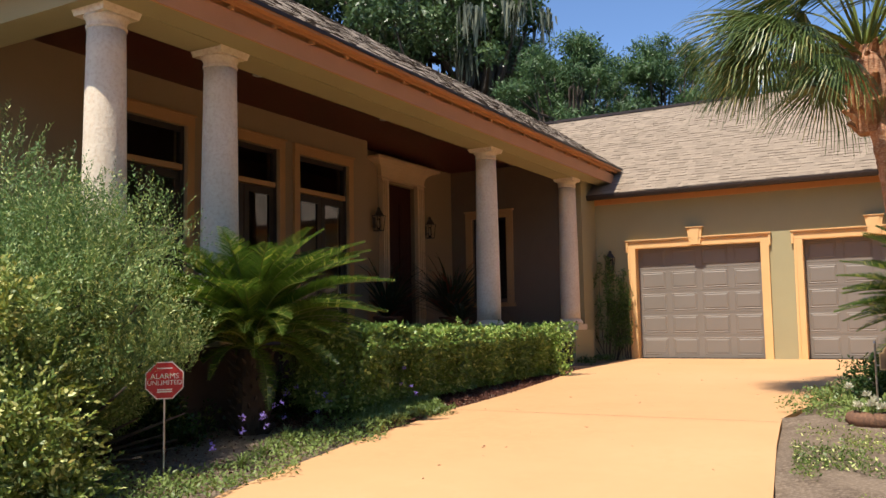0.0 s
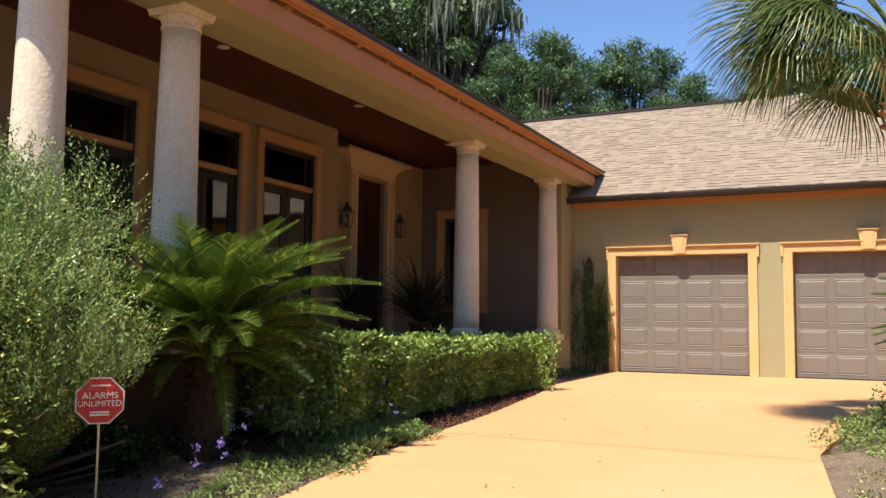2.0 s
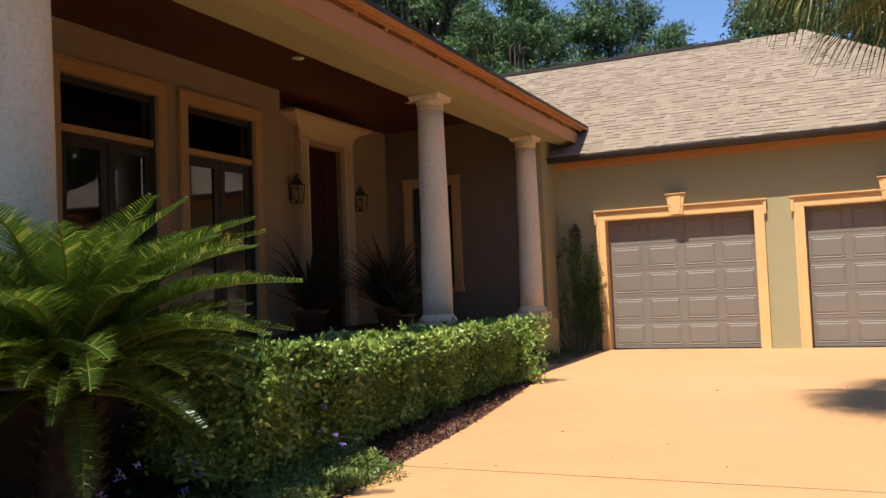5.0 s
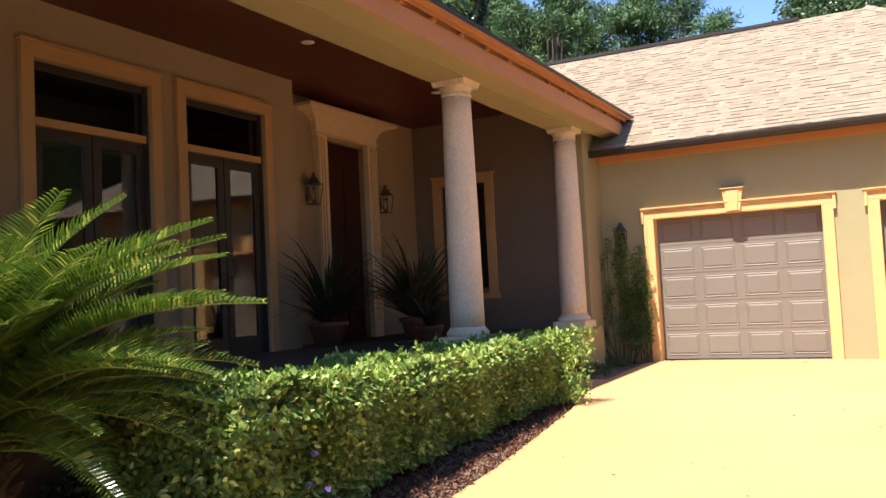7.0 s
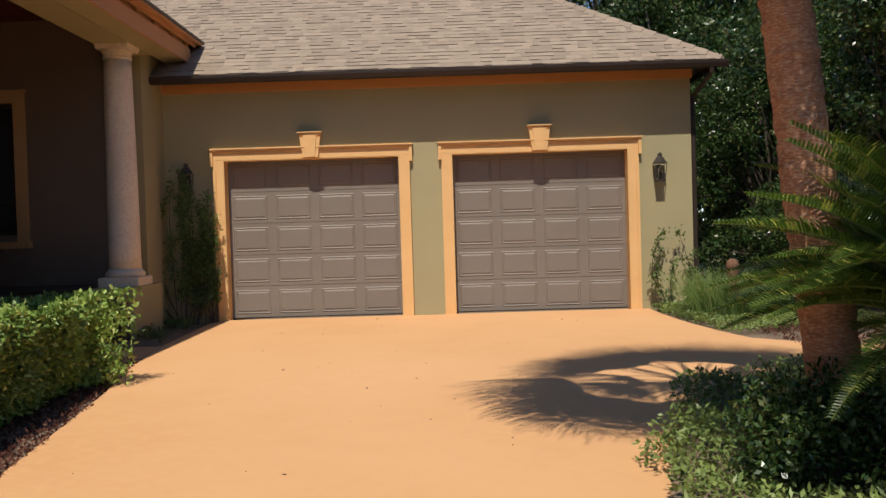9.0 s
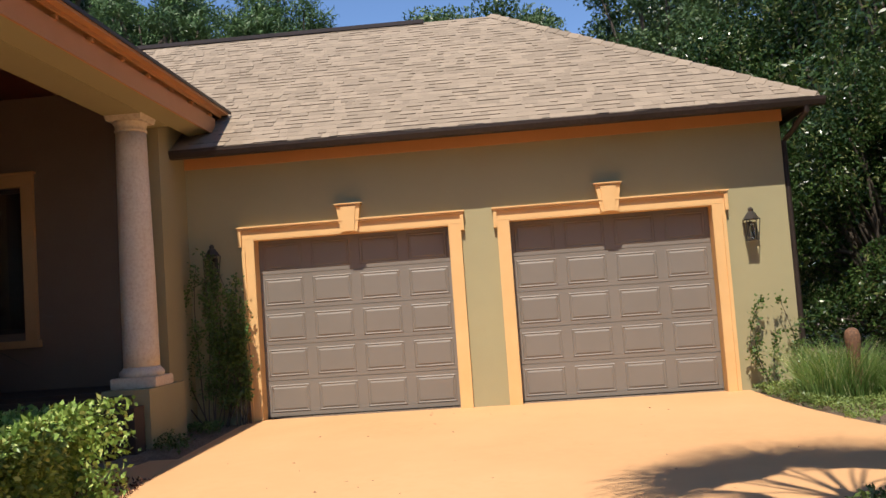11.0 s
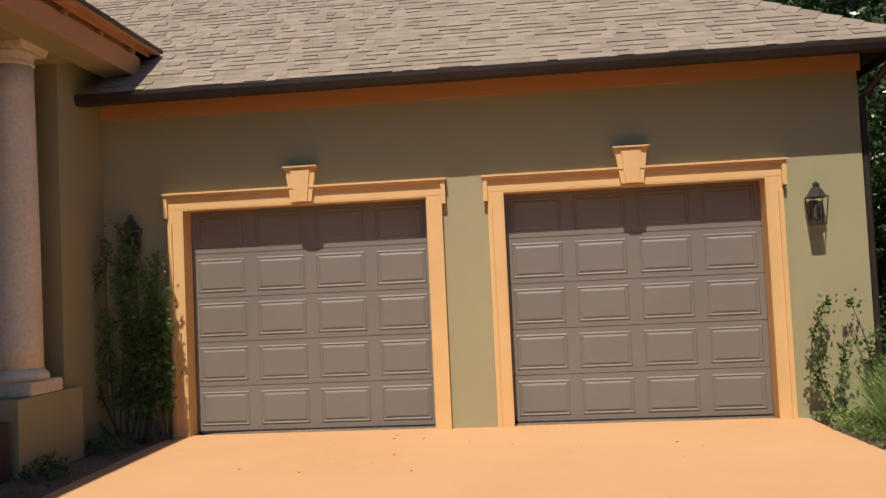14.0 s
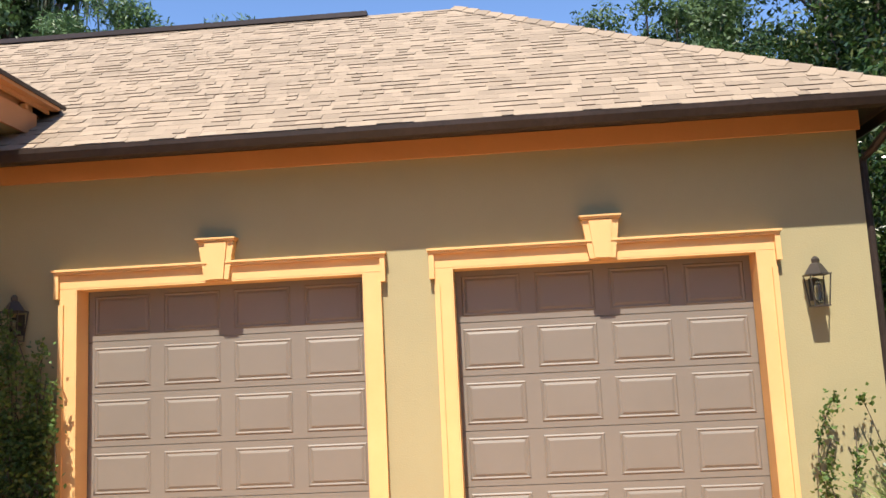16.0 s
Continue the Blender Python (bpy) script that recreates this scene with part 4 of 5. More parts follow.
def fan_frond(seed):
    """A fan leaf along +x: stalk 1 m, then a folded fan whose tips hang."""
    rng = np.random.default_rng(seed)
    st = [(0, 0, 0), (0.4, 0, 0.10), (0.8, 0, 0.13), (1.12, 0, 0.06)]
    bm = tube(bmesh.new(), st, [0.026, 0.018, 0.014, 0.011], 5)
    sm = bpy.data.meshes.new("stalk")
    bm.to_mesh(sm)
    bm.free()
    sm.materials.append(M["rachis"])
    C = []
    N = 56
    for k in range(N):
        a = (k / (N - 1) - 0.5) * 3.6
        l = 0.9 * (0.78 + 0.26 * math.cos(a * 0.75)) * rng.uniform(0.9, 1.08)
        d = np.array([math.cos(a) * 0.9 + 0.12, math.sin(a), 0.0])
        d /= np.linalg.norm(d)
        n = np.array([-d[1], d[0], 0])
        fold = 0.02 * (-1) ** k
        p = np.array([1.10, 0, 0.06])
        prev, pw = p, 0.006
        for j, (s, w, drop) in enumerate(((0.3, 0.016, 0.02), (0.58, 0.010, 0.13 + rng.uniform(0, 0.05)), (0.82, 0.007, 0.28 + rng.uniform(0, 0.1)), (1.0, 0.002, 0.5 + rng.uniform(0, 0.2)))):
            q = p + d * l * s * (1 - 0.12 * drop) + np.array([0, 0, -drop * l * 0.9 - 0.24 * abs(math.sin(a)) * s + fold * (j < 2)])
            C.append([prev - n * pw, prev + n * pw, q + n * w, q - n * w])
            prev, pw = q, w
    return sm, quads_mesh("fan", np.array(C), "palm")


FANS = [fan_frond(s) for s in (1, 2, 3)]


def palm_tree():
    rng = random.Random(4)
    x, y = 0.0, 11.47
    t = thing("cabbage_palm", x, y, 0.47, "tall palm with a scarred brown trunk and drooping fan leaves", "palm tree")
    H = 4.15
    pts = [(-0.02, 0, -0.1), (-0.08, 0, 0.5), (-0.17, 0, 1.2), (-0.25, 0, 1.9), (-0.32, 0, 2.6), (-0.42, 0, 3.3), (-0.55, 0, H)]
    bm = bmesh.new()
    fine = []
    for k in range(85):
        u = k / 84 * 6
        i = min(int(u), 5)
        a, b = Vector(pts[i]), Vector(pts[i + 1])
        fine.append(a.lerp(b, u - i))
    tube(bm, fine, [(0.168 - 0.02 * k / 84) * (1 + 0.05 * rng.uniform(-1, 1)) for k in range(85)], 18)
    for v in bm.verts:
        v.co += Vector((rng.uniform(-1, 1), rng.uniform(-1, 1), rng.uniform(-1, 1))) * 0.007
    part("trunk", bm, "palmbark", t)
    bm = lathe(bmesh.new(), [(0.15, H - 0.95), (0.2, H - 0.7), (0.25, H - 0.4), (0.24, H - 0.1), (0.14, H + 0.12)], 16, -0.52, 0)
    for v in bm.verts:
        v.co += Vector((rng.uniform(-1, 1), rng.uniform(-1, 1), 0)) * 0.03
    part("fibre", bm, "palmbark", t, "matted brown fibre among the frond bases")
    for k in range(48):
        a, h = k * 137.5, H - 0.8 + 0.019 * k
        bm = bmesh.new()
        tube(bm, [(0.12, 0, -0.08), (0.2, 0, 0.0), (0.27, 0, 0.07), (0.35, 0, 0.10)], [0.085, 0.07, 0.05, 0.02], 6)
        b = part("boot", bm, "boot", t)
        b.matrix_basis = pose(-0.52, 0, h, 0, rng.uniform(-25, 15), a) @ Matrix.Scale(rng.uniform(0.75, 1.15), 4)
    n = 30
    for k in range(n):
        f = k / n
        sm, fm = FANS[k % 3]
        turn = (k * 137.5 + rng.uniform(-10, 10)) % 360
        tilt = 68 - 82 * f + rng.uniform(-6, 6)
        if not 95 < turn < 258:
            tilt = max(tilt, 14)
        fr = put_mesh("frond", sm, None, t)
        fr.matrix_basis = pose(-0.56, 0, H + 0.12 - 0.15 * f, 0, 0, turn) @ pose(0.05, 0, 0, rng.uniform(-22, 22), -tilt, 0) @ Matrix.Scale(rng.uniform(0.85, 1.15), 4)
        put_mesh("fan", fm, None, fr)
    for k, (turn, tilt, sc) in enumerate(((186, 10, 1.0), (200, 16, 1.1), (214, 2, 1.08), (228, 12, 1.1), (240, 6, 0.95))):
        sm, fm = FANS[k % 3]
        fr = put_mesh("frond", sm, None, t)
        fr.matrix_basis = pose(-0.56, 0, H, 0, 0, turn) @ pose(0.05, 0, 0, 12 - 5 * k, -tilt, 0) @ Matrix.Scale(sc, 4)
        put_mesh("fan", fm, None, fr)


palm_tree()


def shrub(name, x, y, z, radii, n, leaf, mat, label, category, seed, blobs, droop=0.0, up=0.3, spread=0.7, sprays=0, lift=0.0, clump=1.0, facing=0.4, reach=0.24):
    rng = np.random.default_rng(seed)
    t = thing(name, x, y, z, label, category)
    bm = bmesh.new()
    P, O = [], []
    for k in range(blobs):
        v = rng.normal(0, 1, 3)
        v[2] = abs(v[2])
        v /= np.linalg.norm(v)
        c = v * np.array(radii) * rng.uniform(0.35, 0.8)
        c[2] = max(c[2], 0.1)
        tube(bm, [(0.1 * v[0], 0.1 * v[1], -0.05), tuple(c * 0.5), tuple(c)], [0.035, 0.02, 0.008], 5)
        r = rng.uniform(0.28, 0.5) * min(radii) * clump
        p, o = blob_points(rng, n // blobs, c, (r, r, r * 0.9), 0.6)
        P.append(p), O.append(o + np.array([0, 0, up]))
    part("branch", bm, "bark", t)
    P, O = np.concatenate(P), np.concatenate(O)
    keep = P[:, 2] > 0.02 + lift * np.maximum(0, np.hypot(P[:, 0], P[:, 1]) - 0.5)
    P, O = P[keep], O[keep]
    C = [leaves(rng, P, O, leaf[0], leaf[1], spread, droop, facing)]
    if sprays:
        i = rng.integers(0, len(P), sprays)
        d = O[i] + rng.normal(0, 0.25, (sprays, 3)) + np.array([0, 0, up * 2])
        d /= np.linalg.norm(d, axis=1, keepdims=True)
        k = 16
        s = np.linspace(0, 1, k)
        side = rng.normal(0, 1, (sprays, 3)) * (1, 1, 0.4)
        side /= np.linalg.norm(side, axis=1, keepdims=True)
        alt = np.where(np.arange(k) % 2, 1, -1)
        base = (P[i][:, None, :] + d[:, None, :] * (s[None, :, None] * reach) - np.array([0, 0, 0.05]) * s[None, :, None] ** 2).reshape(-1, 3)
        aim = (d[:, None, :] + side[:, None, :] * (alt * 0.9)[None, :, None]).reshape(-1, 3)
        C.append(leaves(rng, base, aim * 1.2, leaf[0] * 0.9, leaf[1], 0.3))
    put_mesh("foliage", quads_mesh("foliage", np.concatenate(C), mat), None, t)
    return t


shrub("juniper", -6.9, 4.85, 0.25, (2.0, 1.5, 3.3), 80000, (0.04, 0.011), "juniper", "large feathery green juniper in front of the porch corner", "juniper bush", 31, 150, up=0.45, spread=0.4, sprays=14000, lift=1.0, clump=0.62, facing=0.0, reach=0.36)
shrub("variegated_shrub", -6.0, 3.8, 0.2, (1.15, 0.95, 2.4), 34000, (0.055, 0.027), "yellow", "loose yellow-green variegated shrub beside the juniper", "shrub", 32, 110, up=0.15, spread=0.8, sprays=1500, clump=0.45, reach=0.3)
shrub("variegated_shrub", -6.35, 4.75, 0.9, (0.75, 0.6, 1.6), 7500, (0.05, 0.025), "yellow", "smaller variegated shrub grown up through the juniper", "shrub", 35, 46, up=0.15, spread=0.8, sprays=500, lift=0.9, clump=0.5)
shrub("variegated_shrub", -7.3, 3.1, 0.2, (1.4, 1.0, 2.5), 18000, (0.055, 0.027), "yellow", "yellow-green variegated shrub against the juniper", "shrub", 33, 80, up=0.1, spread=0.8, sprays=500, clump=0.45)


# dark shrubs added to fill the shaded gap before the porch base
shrub("foundation_shrub", -6.95, 8.25, 0.35, (0.55, 0.8, 0.75), 5000, (0.06, 0.028), "magnolia", "low dark evergreen shrub added to darken the gap at the porch base", "shrub", 36, 24, up=0.2)
shrub("foundation_shrub", -6.9, 6.3, 0.3, (0.55, 0.8, 0.7), 5000, (0.06, 0.028), "magnolia", "low dark evergreen shrub added to darken the gap behind the sago palm", "shrub", 37, 24, up=0.2)


def climber(x, y, z, h, w, n, label, seed, lean=0.0):
    rng = np.random.default_rng(seed)
    t = thing("climbing_shrub", x, y, z, label, "climbing plant")
    bm = bmesh.new()
    P = []
    for k in range(n):
        a = rng.uniform(-w, w)
        top = h * rng.uniform(0.45, 1.0)
        pts = [Vector((a * (0.15 + math.sin(0.25 + 2.5 * s)) + lean * s + 0.05 * math.sin(5 * s + k), -0.02 * k % 0.12 + 0.03 * math.sin(4 * s + k), top * s)) for s in np.linspace(0, 1, 9)]
        tube(bm, pts, [0.012 - 0.001 * j for j in range(9)], 4)
        for s in np.linspace(0.22, 1, int(top * 26)):
            i = min(int(s * 8), 7)
            p = pts[i].lerp(pts[i + 1], s * 8 - i)
            if math.sin(11 * s + 2.3 * k) < -0.35:
                continue
            for q in range(9):
                P.append((p.x + rng.normal(0, 0.045), p.y - abs(rng.normal(0, 0.04)), p.z + rng.normal(0, 0.03)))
    part("branch", bm, "bark", t)
    P = np.array(P)
    put_mesh("foliage", quads_mesh("foliage", leaves(rng, P, np.tile([[0, -0.3, 0.2]], (len(P), 1)), 0.05, 0.035, 0.8), "climb"), None, t)


climber(-6.74, 19.86, 0.5, 2.6, 0.4, 14, "tall leafy climbing shrub beside the garage door, half in shade", 41)
climber(-6.33, 19.82, 0.55, 2.35, 0.1, 9, "climbing shrub with sunlit leaves in front of the garage door trim", 42)
climber(1.08, 19.92, 0.55, 1.55, 0.3, 4, "thin upright shrub under the wall lantern", 44, lean=-0.05)
climber(1.40, 19.90, 0.55, 1.3, 0.07, 2, "thin upright shrub at the garage corner", 43)


def scatter(name, region, n, height, leaf, mat, label, category, seed, parent=None):
    """A low carpet of leaves: region(x, y) -> bool array, in a box (x0, x1, y0, y1)."""
    rng = np.random.default_rng(seed)
    (x0, x1, y0, y1), test = region
    x, y = rng.uniform(x0, x1, n * 3), rng.uniform(y0, y1, n * 3)
    lump = 0.5 + 0.5 * np.sin(3.1 * x + 1.3 * y + seed) * np.sin(2.7 * y - 1.1 * x)
    ok = test(x, y) & (rng.random(n * 3) < 0.35 + 0.65 * lump)
    x, y, lump = x[ok][:n], y[ok][:n], lump[ok][:n]
    z = ground_z(x, y) + height * (0.25 + 0.75 * lump) * rng.random(len(x)) ** 0.6 - 0.01
    P = np.stack([x, y, z], 1)
    c = leaves(rng, P, np.tile([[0, 0, 0.5]], (len(P), 1)), leaf[0], leaf[1], 0.8, facing=0.5)
    ob = put_mesh(name, quads_mesh(name, c, mat), None)
    return tagged(ob, label, category, kind="stuff")


wob = lambda y: 0.10 * np.sin(3.7 * y) + 0.06 * np.sin(8.1 * y)
scatter("ground_cover", ((-8, -2.6, -2, 9.0), lambda x, y: (x < edge(LEFT, y) + 0.08 + wob(y)) & (x > edge(LEFT, y) - 0.9 + 0.3 * np.sin(y * 1.3) - 0.5 * (y < 5))), 36000, 0.13, (0.05, 0.022), "cover", "low creeping green ground cover along the drive edge", "ground cover", 51)
scatter("ground_cover", ((-2, 4.5, 9.0, 15), lambda x, y: (x > edge(RIGHT, y) - 0.05 + wob(y)) & (y > 9.55 + 0.4 * np.sin(3 * x))), 42000, 0.26, (0.055, 0.024), "cover", "low creeping green ground cover under the palm", "ground cover", 52)
scatter("ground_cover", ((-1.2, 4.5, 5, 9.2), lambda x, y: (x > edge(RIGHT, y) + 0.15) & (np.sin(2.3 * x + 1.9 * y) * np.sin(3.1 * y - x) > 0.35)), 6000, 0.10, (0.032, 0.015), "yellow", "patchy yellow-green weeds on bare soil", "ground cover", 53)
scatter("ground_cover", ((0.6, 3.4, 16.2, 20.1), lambda x, y: (x > 0.78 + np.maximum(0, 19 - y) * 0.12 + 0.04 * np.sin(9 * y)) & (y > 17.1 + 0.3 * (x - 1))), 15000, 0.15, (0.05, 0.02), "cover", "low juniper-like ground cover at the garage corner", "ground cover", 54)
scatter("ground_cover", ((-7.2, -6.3, 17.4, 20.0), lambda x, y: (x < edge(LEFT, y) - 0.15) & (np.sin(5 * y + 3 * x) > 0.2)), 2000, 0.2, (0.05, 0.024), "climb", "dim low plants in the shaded bed by the garage", "ground cover", 55)


scatter("ground_cover", ((-6.6, -4.9, 7.7, 9.5), lambda x, y: (x < edge(LEFT, y) + 0.04) & (np.hypot(x + 5.6, (y - 8.65) * 0.9) < 0.62 + 0.1 * np.sin(7 * x + 5 * y))), 9000, 0.2, (0.05, 0.02), "cover", "bright green creeping mound at the drive edge", "ground cover", 56)
scatter("ground_cover", ((-1.3, 2.5, 3.5, 8.6), lambda x, y: (x > edge(RIGHT, y) + 0.12) & (np.sin(2.9 * x + 1.1) * np.sin(2.3 * y) + 0.4 * np.sin(9 * x + 7 * y) > 0.05)), 12000, 0.07, (0.035, 0.016), "yellow", "thin yellow-green weeds on dry soil", "ground cover", 57)


def grass_clump(x, y, z, r, h, n, label, seed):
    rng = np.random.default_rng(seed)
    a, q = rng.uniform(0, 2 * math.pi, n), np.sqrt(rng.random(n)) * r
    b = np.stack([q * np.cos(a), q * np.sin(a), np.zeros(n)], 1)
    lean = rng.normal(0, 0.22, (n, 2)) + b[:, :2] * 0.6
    l = h * rng.uniform(0.6, 1.1, n)
    wd = rng.uniform(0, math.pi, n)
    w = np.stack([np.cos(wd), np.sin(wd), 0 * wd], 1) * 0.005
    at = lambda s, k: b + np.concatenate([lean * s ** 1.8, (l * (s - 0.22 * s ** 3))[:, None]], 1)
    C = np.concatenate([np.stack([at(s, 0) - w * (1 - s * 0.8), at(s, 0) + w * (1 - s * 0.8), at(e, 0) + w * (1 - e * 0.8), at(e, 0) - w * (1 - e * 0.8)], 1) for s, e in ((0.0, 0.35), (0.35, 0.7), (0.7, 1.0))])
    t = thing("ornamental_grass", x, y, z, label, "ornamental grass")
    put_mesh("foliage", quads_mesh("blades", C, "grass"), None, t)


grass_clump(1.5, 19.0, 0.5, 0.42, 0.9, 1300, "bright green fountain grass at the garage corner", 61)
grass_clump(2.2, 18.7, 0.5, 0.3, 0.7, 700, "green fountain grass beside the red planter", 62)


def bed_lily(x, y, l, seed):
    rng = np.random.default_rng(seed)
    t = thing("flowering_clump", x, y, float(ground_z(x, y)), "low strap-leaved clump with small violet flowers in the bed", "flowering plant", "clumps in the bed")
    C = []
    for k in range(34):
        a, el, L = rng.uniform(0, 6.28), rng.uniform(0.5, 1.4), l * rng.uniform(0.6, 1.1)
        d = np.array([math.cos(a) * math.cos(el), math.sin(a) * math.cos(el), math.sin(el)])
        sd = np.array([-math.sin(a), math.cos(a), 0])
        prev, pw = np.array([0.0, 0, 0]), 0.007
        for j in range(1, 5):
            u = j / 4
            q = d * L * u + np.array([0, 0, -0.5 * L * u ** 2.2])
            w = 0.008 * (1 - u) + 0.001
            C.append([prev - sd * pw, prev + sd * pw, q + sd * w, q - sd * w])
            prev, pw = q, w
    put_mesh("leaf", quads_mesh("leaf", np.array(C), "cover"), None, t)
    P = rng.normal(0, 0.09, (4, 3)) + np.array([0, 0, l * 0.95])
    pts = np.repeat(P, 14, 0) + rng.normal(0, 0.012, (56, 3))
    petals = leaves(rng, pts, rng.normal(0, 1, (56, 3)), 0.026, 0.016, 0.3)
    for k in range(4):
        put_mesh("flower", quads_mesh("flower", petals[14 * k:14 * k + 14], "violet"), None, t)


for x, y, l, k in ((-6.05, 8.15, 0.36, 1), (-5.75, 6.9, 0.32, 2), (-5.45, 6.2, 0.34, 3), (-5.9, 7.6, 0.3, 4), (-6.25, 8.6, 0.34, 5), (-5.25, 5.7, 0.28, 6), (-5.5, 8.85, 0.34, 7), (-5.8, 8.35, 0.36, 8)):
    bed_lily(x, y, l, k)


def strap_plant(x, y, z, n, l, pot, label, seed):
    rng = random.Random(seed)
    t = thing("potted_plant", x, y, z, label, "potted plant", "pots on the porch")
    part("pot", lathe(bmesh.new(), [(pot * 0.6, 0), (pot * 0.85, pot * 0.9), (pot * 0.95, pot * 0.95), (pot * 0.98, pot * 1.15), (pot * 0.85, pot * 1.15), (pot * 0.8, pot * 1.02)], 20), "terra", t, "terracotta pot", smooth=True)
    C = []
    for k in range(n):
        a, el = rng.uniform(0, 6.28), rng.uniform(0.5, 1.45)
        L = l * rng.uniform(0.35, 1.05)
        d = np.array([math.cos(a) * math.cos(el), math.sin(a) * math.cos(el), math.sin(el)])
        sway = np.array([rng.uniform(-0.3, 0.3), rng.uniform(-0.3, 0.3), rng.uniform(-0.1, 0.25)])
        s = np.array([-math.sin(a), math.cos(a), 0])
        prev, pw = np.array([0, 0, pot]), 0.02
        for j in range(1, 6):
            u = j / 5
            q = np.array([0, 0, pot]) + d * L * u + np.array([math.cos(a) * 0.25 * u * u, math.sin(a) * 0.25 * u * u, -0.45 * L * u ** 2.4]) + sway * u * u
            w = 0.034 * (1 - u) + 0.002
            C.append([prev - s * pw, prev + s * pw, q + s * w, q - s * w])
            prev, pw = q, w
    put_mesh("leaf", quads_mesh("leaves", np.array(C), "brom"), None, t)


strap_plant(-9.2, 16.6, PF, 210, 2.4, 0.3, "large strap-leaved bromeliad in a clay pot on the porch", 71)
strap_plant(-9.75, 14.9, PF, 130, 2.2, 0.32, "tall dark strap-leaved plant in a pot beside the front door", 72)
strap_plant(-8.2, 15.2, PF, 50, 0.9, 0.22, "small strap-leaved plant in a pot near the porch edge", 73)


def lantern(x, y, z, turn, label, group=""):
    t = thing("wall_lantern", x, y, z, label, "wall lantern", group, turn=turn)
    k = 0.98 if group else 0.86
    t.scale = (k, k, k)
    part("backplate", boxes((-0.05, 0.05, -0.02, -0.002, -0.14, 0.10)), "iron", t)
    part("arm", tube(bmesh.new(), [(0, -0.02, -0.06), (0, -0.08, -0.10), (0, -0.12, -0.19)], [0.009] * 3, 6), "iron", t)
    bm = bmesh.new()
    w0, w1, z0, z1 = 0.075, 0.105, -0.2, 0.12
    for sx in (-1, 1):
        for sy in (-1, 1):
            tube(bm, [(sx * w0, -0.14 + sy * w0, z0), (sx * w1, -0.14 + sy * w1, z1)], [0.008, 0.008], 4)
    box(bm, -w0 - 0.01, w0 + 0.01, -0.14 - w0 - 0.01, -0.14 + w0 + 0.01, z0 - 0.015, z0)
    box(bm, -w1 - 0.01, w1 + 0.01, -0.14 - w1 - 0.01, -0.14 + w1 + 0.01, z1, z1 + 0.012)
    part("cage", bm, "iron", t)
    bm = lathe(bmesh.new(), [(0.13, z1 + 0.013), (0.06, z1 + 0.12), (0.04, z1 + 0.13), (0.045, z1 + 0.17), (0.02, z1 + 0.2)], 4, 0, -0.14)
    part("cap", bm, "iron", t)
    part("globe", lathe(bmesh.new(), [(0.03, z0 + 0.02), (0.045, z0 + 0.1), (0.04, z0 + 0.2), (0.02, z0 + 0.26)], 12, 0, -0.14), "glass", t, smooth=True)


lantern(0.92, GY, 2.80, 0, "dark metal lantern with a glass globe on the sunlit garage wall")
lantern(-6.72, GY, 2.86, 0, "dark metal lantern above the climbing shrub")
lantern(DX, 15.66, 3.72, 90, "dark metal lantern beside the front door", "lanterns at the front door")
lantern(DX, 17.86, 3.72, 90, "dark metal lantern beside the front door", "lanterns at the front door")


def downlight(x, y):
    t = thing("downlight", x, y, PC, "small round white downlight in the porch ceiling", "ceiling light", "porch downlights")
    part("ring", lathe(bmesh.new(), [(0.075, -0.012), (0.09, -0.006), (0.09, -0.001)], 18), "white", t)
    part("bulb", lathe(bmesh.new(), [(0.045, -0.02), (0.05, -0.013)], 14), "white", t)


for y in (9.84, 13.3, 16.8):
    downlight(-8.74, y)
t = thing("recessed_lamp", -12.3, 13.7, PC, "small lit round lamp in the ceiling inside the house", "ceiling light")
part("bulb", lathe(bmesh.new(), [(0.03, -0.03), (0.05, -0.015), (0.05, -0.002)], 12), "lamp", t)
part("ring", lathe(bmesh.new(), [(0.052, -0.012), (0.08, -0.008), (0.08, -0.002)], 16), "white", t)


def text_mesh(name, s, size, depth, material, parent, m, label=""):
    cu = bpy.data.curves.new(name, "FONT")
    cu.body, cu.size, cu.extrude, cu.align_x, cu.align_y = s, size, depth, "CENTER", "CENTER"
    tmp = bpy.data.objects.new("tmp", cu)
    scene.collection.objects.link(tmp)
    bpy.context.view_layer.update()
    me = bpy.data.meshes.new_from_object(tmp)
    bpy.data.objects.remove(tmp)
    me.materials.clear()
    ob = put_mesh(name, me, material, parent, label)
    ob.matrix_basis = m
    return ob


def alarm_sign():
    t = thing("alarm_sign", -5.56, 5.12, 0.24, "small red octagonal warning sign with white lettering on a stake", "yard sign", turn=52)
    part("stake", tube(bmesh.new(), [(0, 0.012, -0.1), (0, 0.012, 0.8)], [0.008, 0.008], 6), "steel", t)
    bm = lathe(bmesh.new(), [(0.165, -0.003), (0.165, 0.003)], 8)
    b = part("border", bm, "white", t, "thin white border")
    b.matrix_basis = pose(0, 0, 0.82, 90, 0, 0) @ pose(0, 0, 0, 0, 0, 22.5)
    b = part("panel", lathe(bmesh.new(), [(0.155, 0.004), (0.155, 0.006)], 8), "red", t)
    b.matrix_basis = pose(0, 0, 0.82, 90, 0, 0) @ pose(0, 0, 0, 0, 0, 22.5)
    for s, z, k in (("ALARMS", 0.853, 0.062), ("UNLIMITED", 0.80, 0.054)):
        text_mesh("lettering", s, k, 0.0008, "white", t, pose(0, -0.008, z, 90, 0, 0))
    for z in (0.92, 0.745, 0.728):
        part("bar", boxes((-0.06, 0.06, -0.008, -0.0065, z - 0.005, z + 0.005)), "white", t)


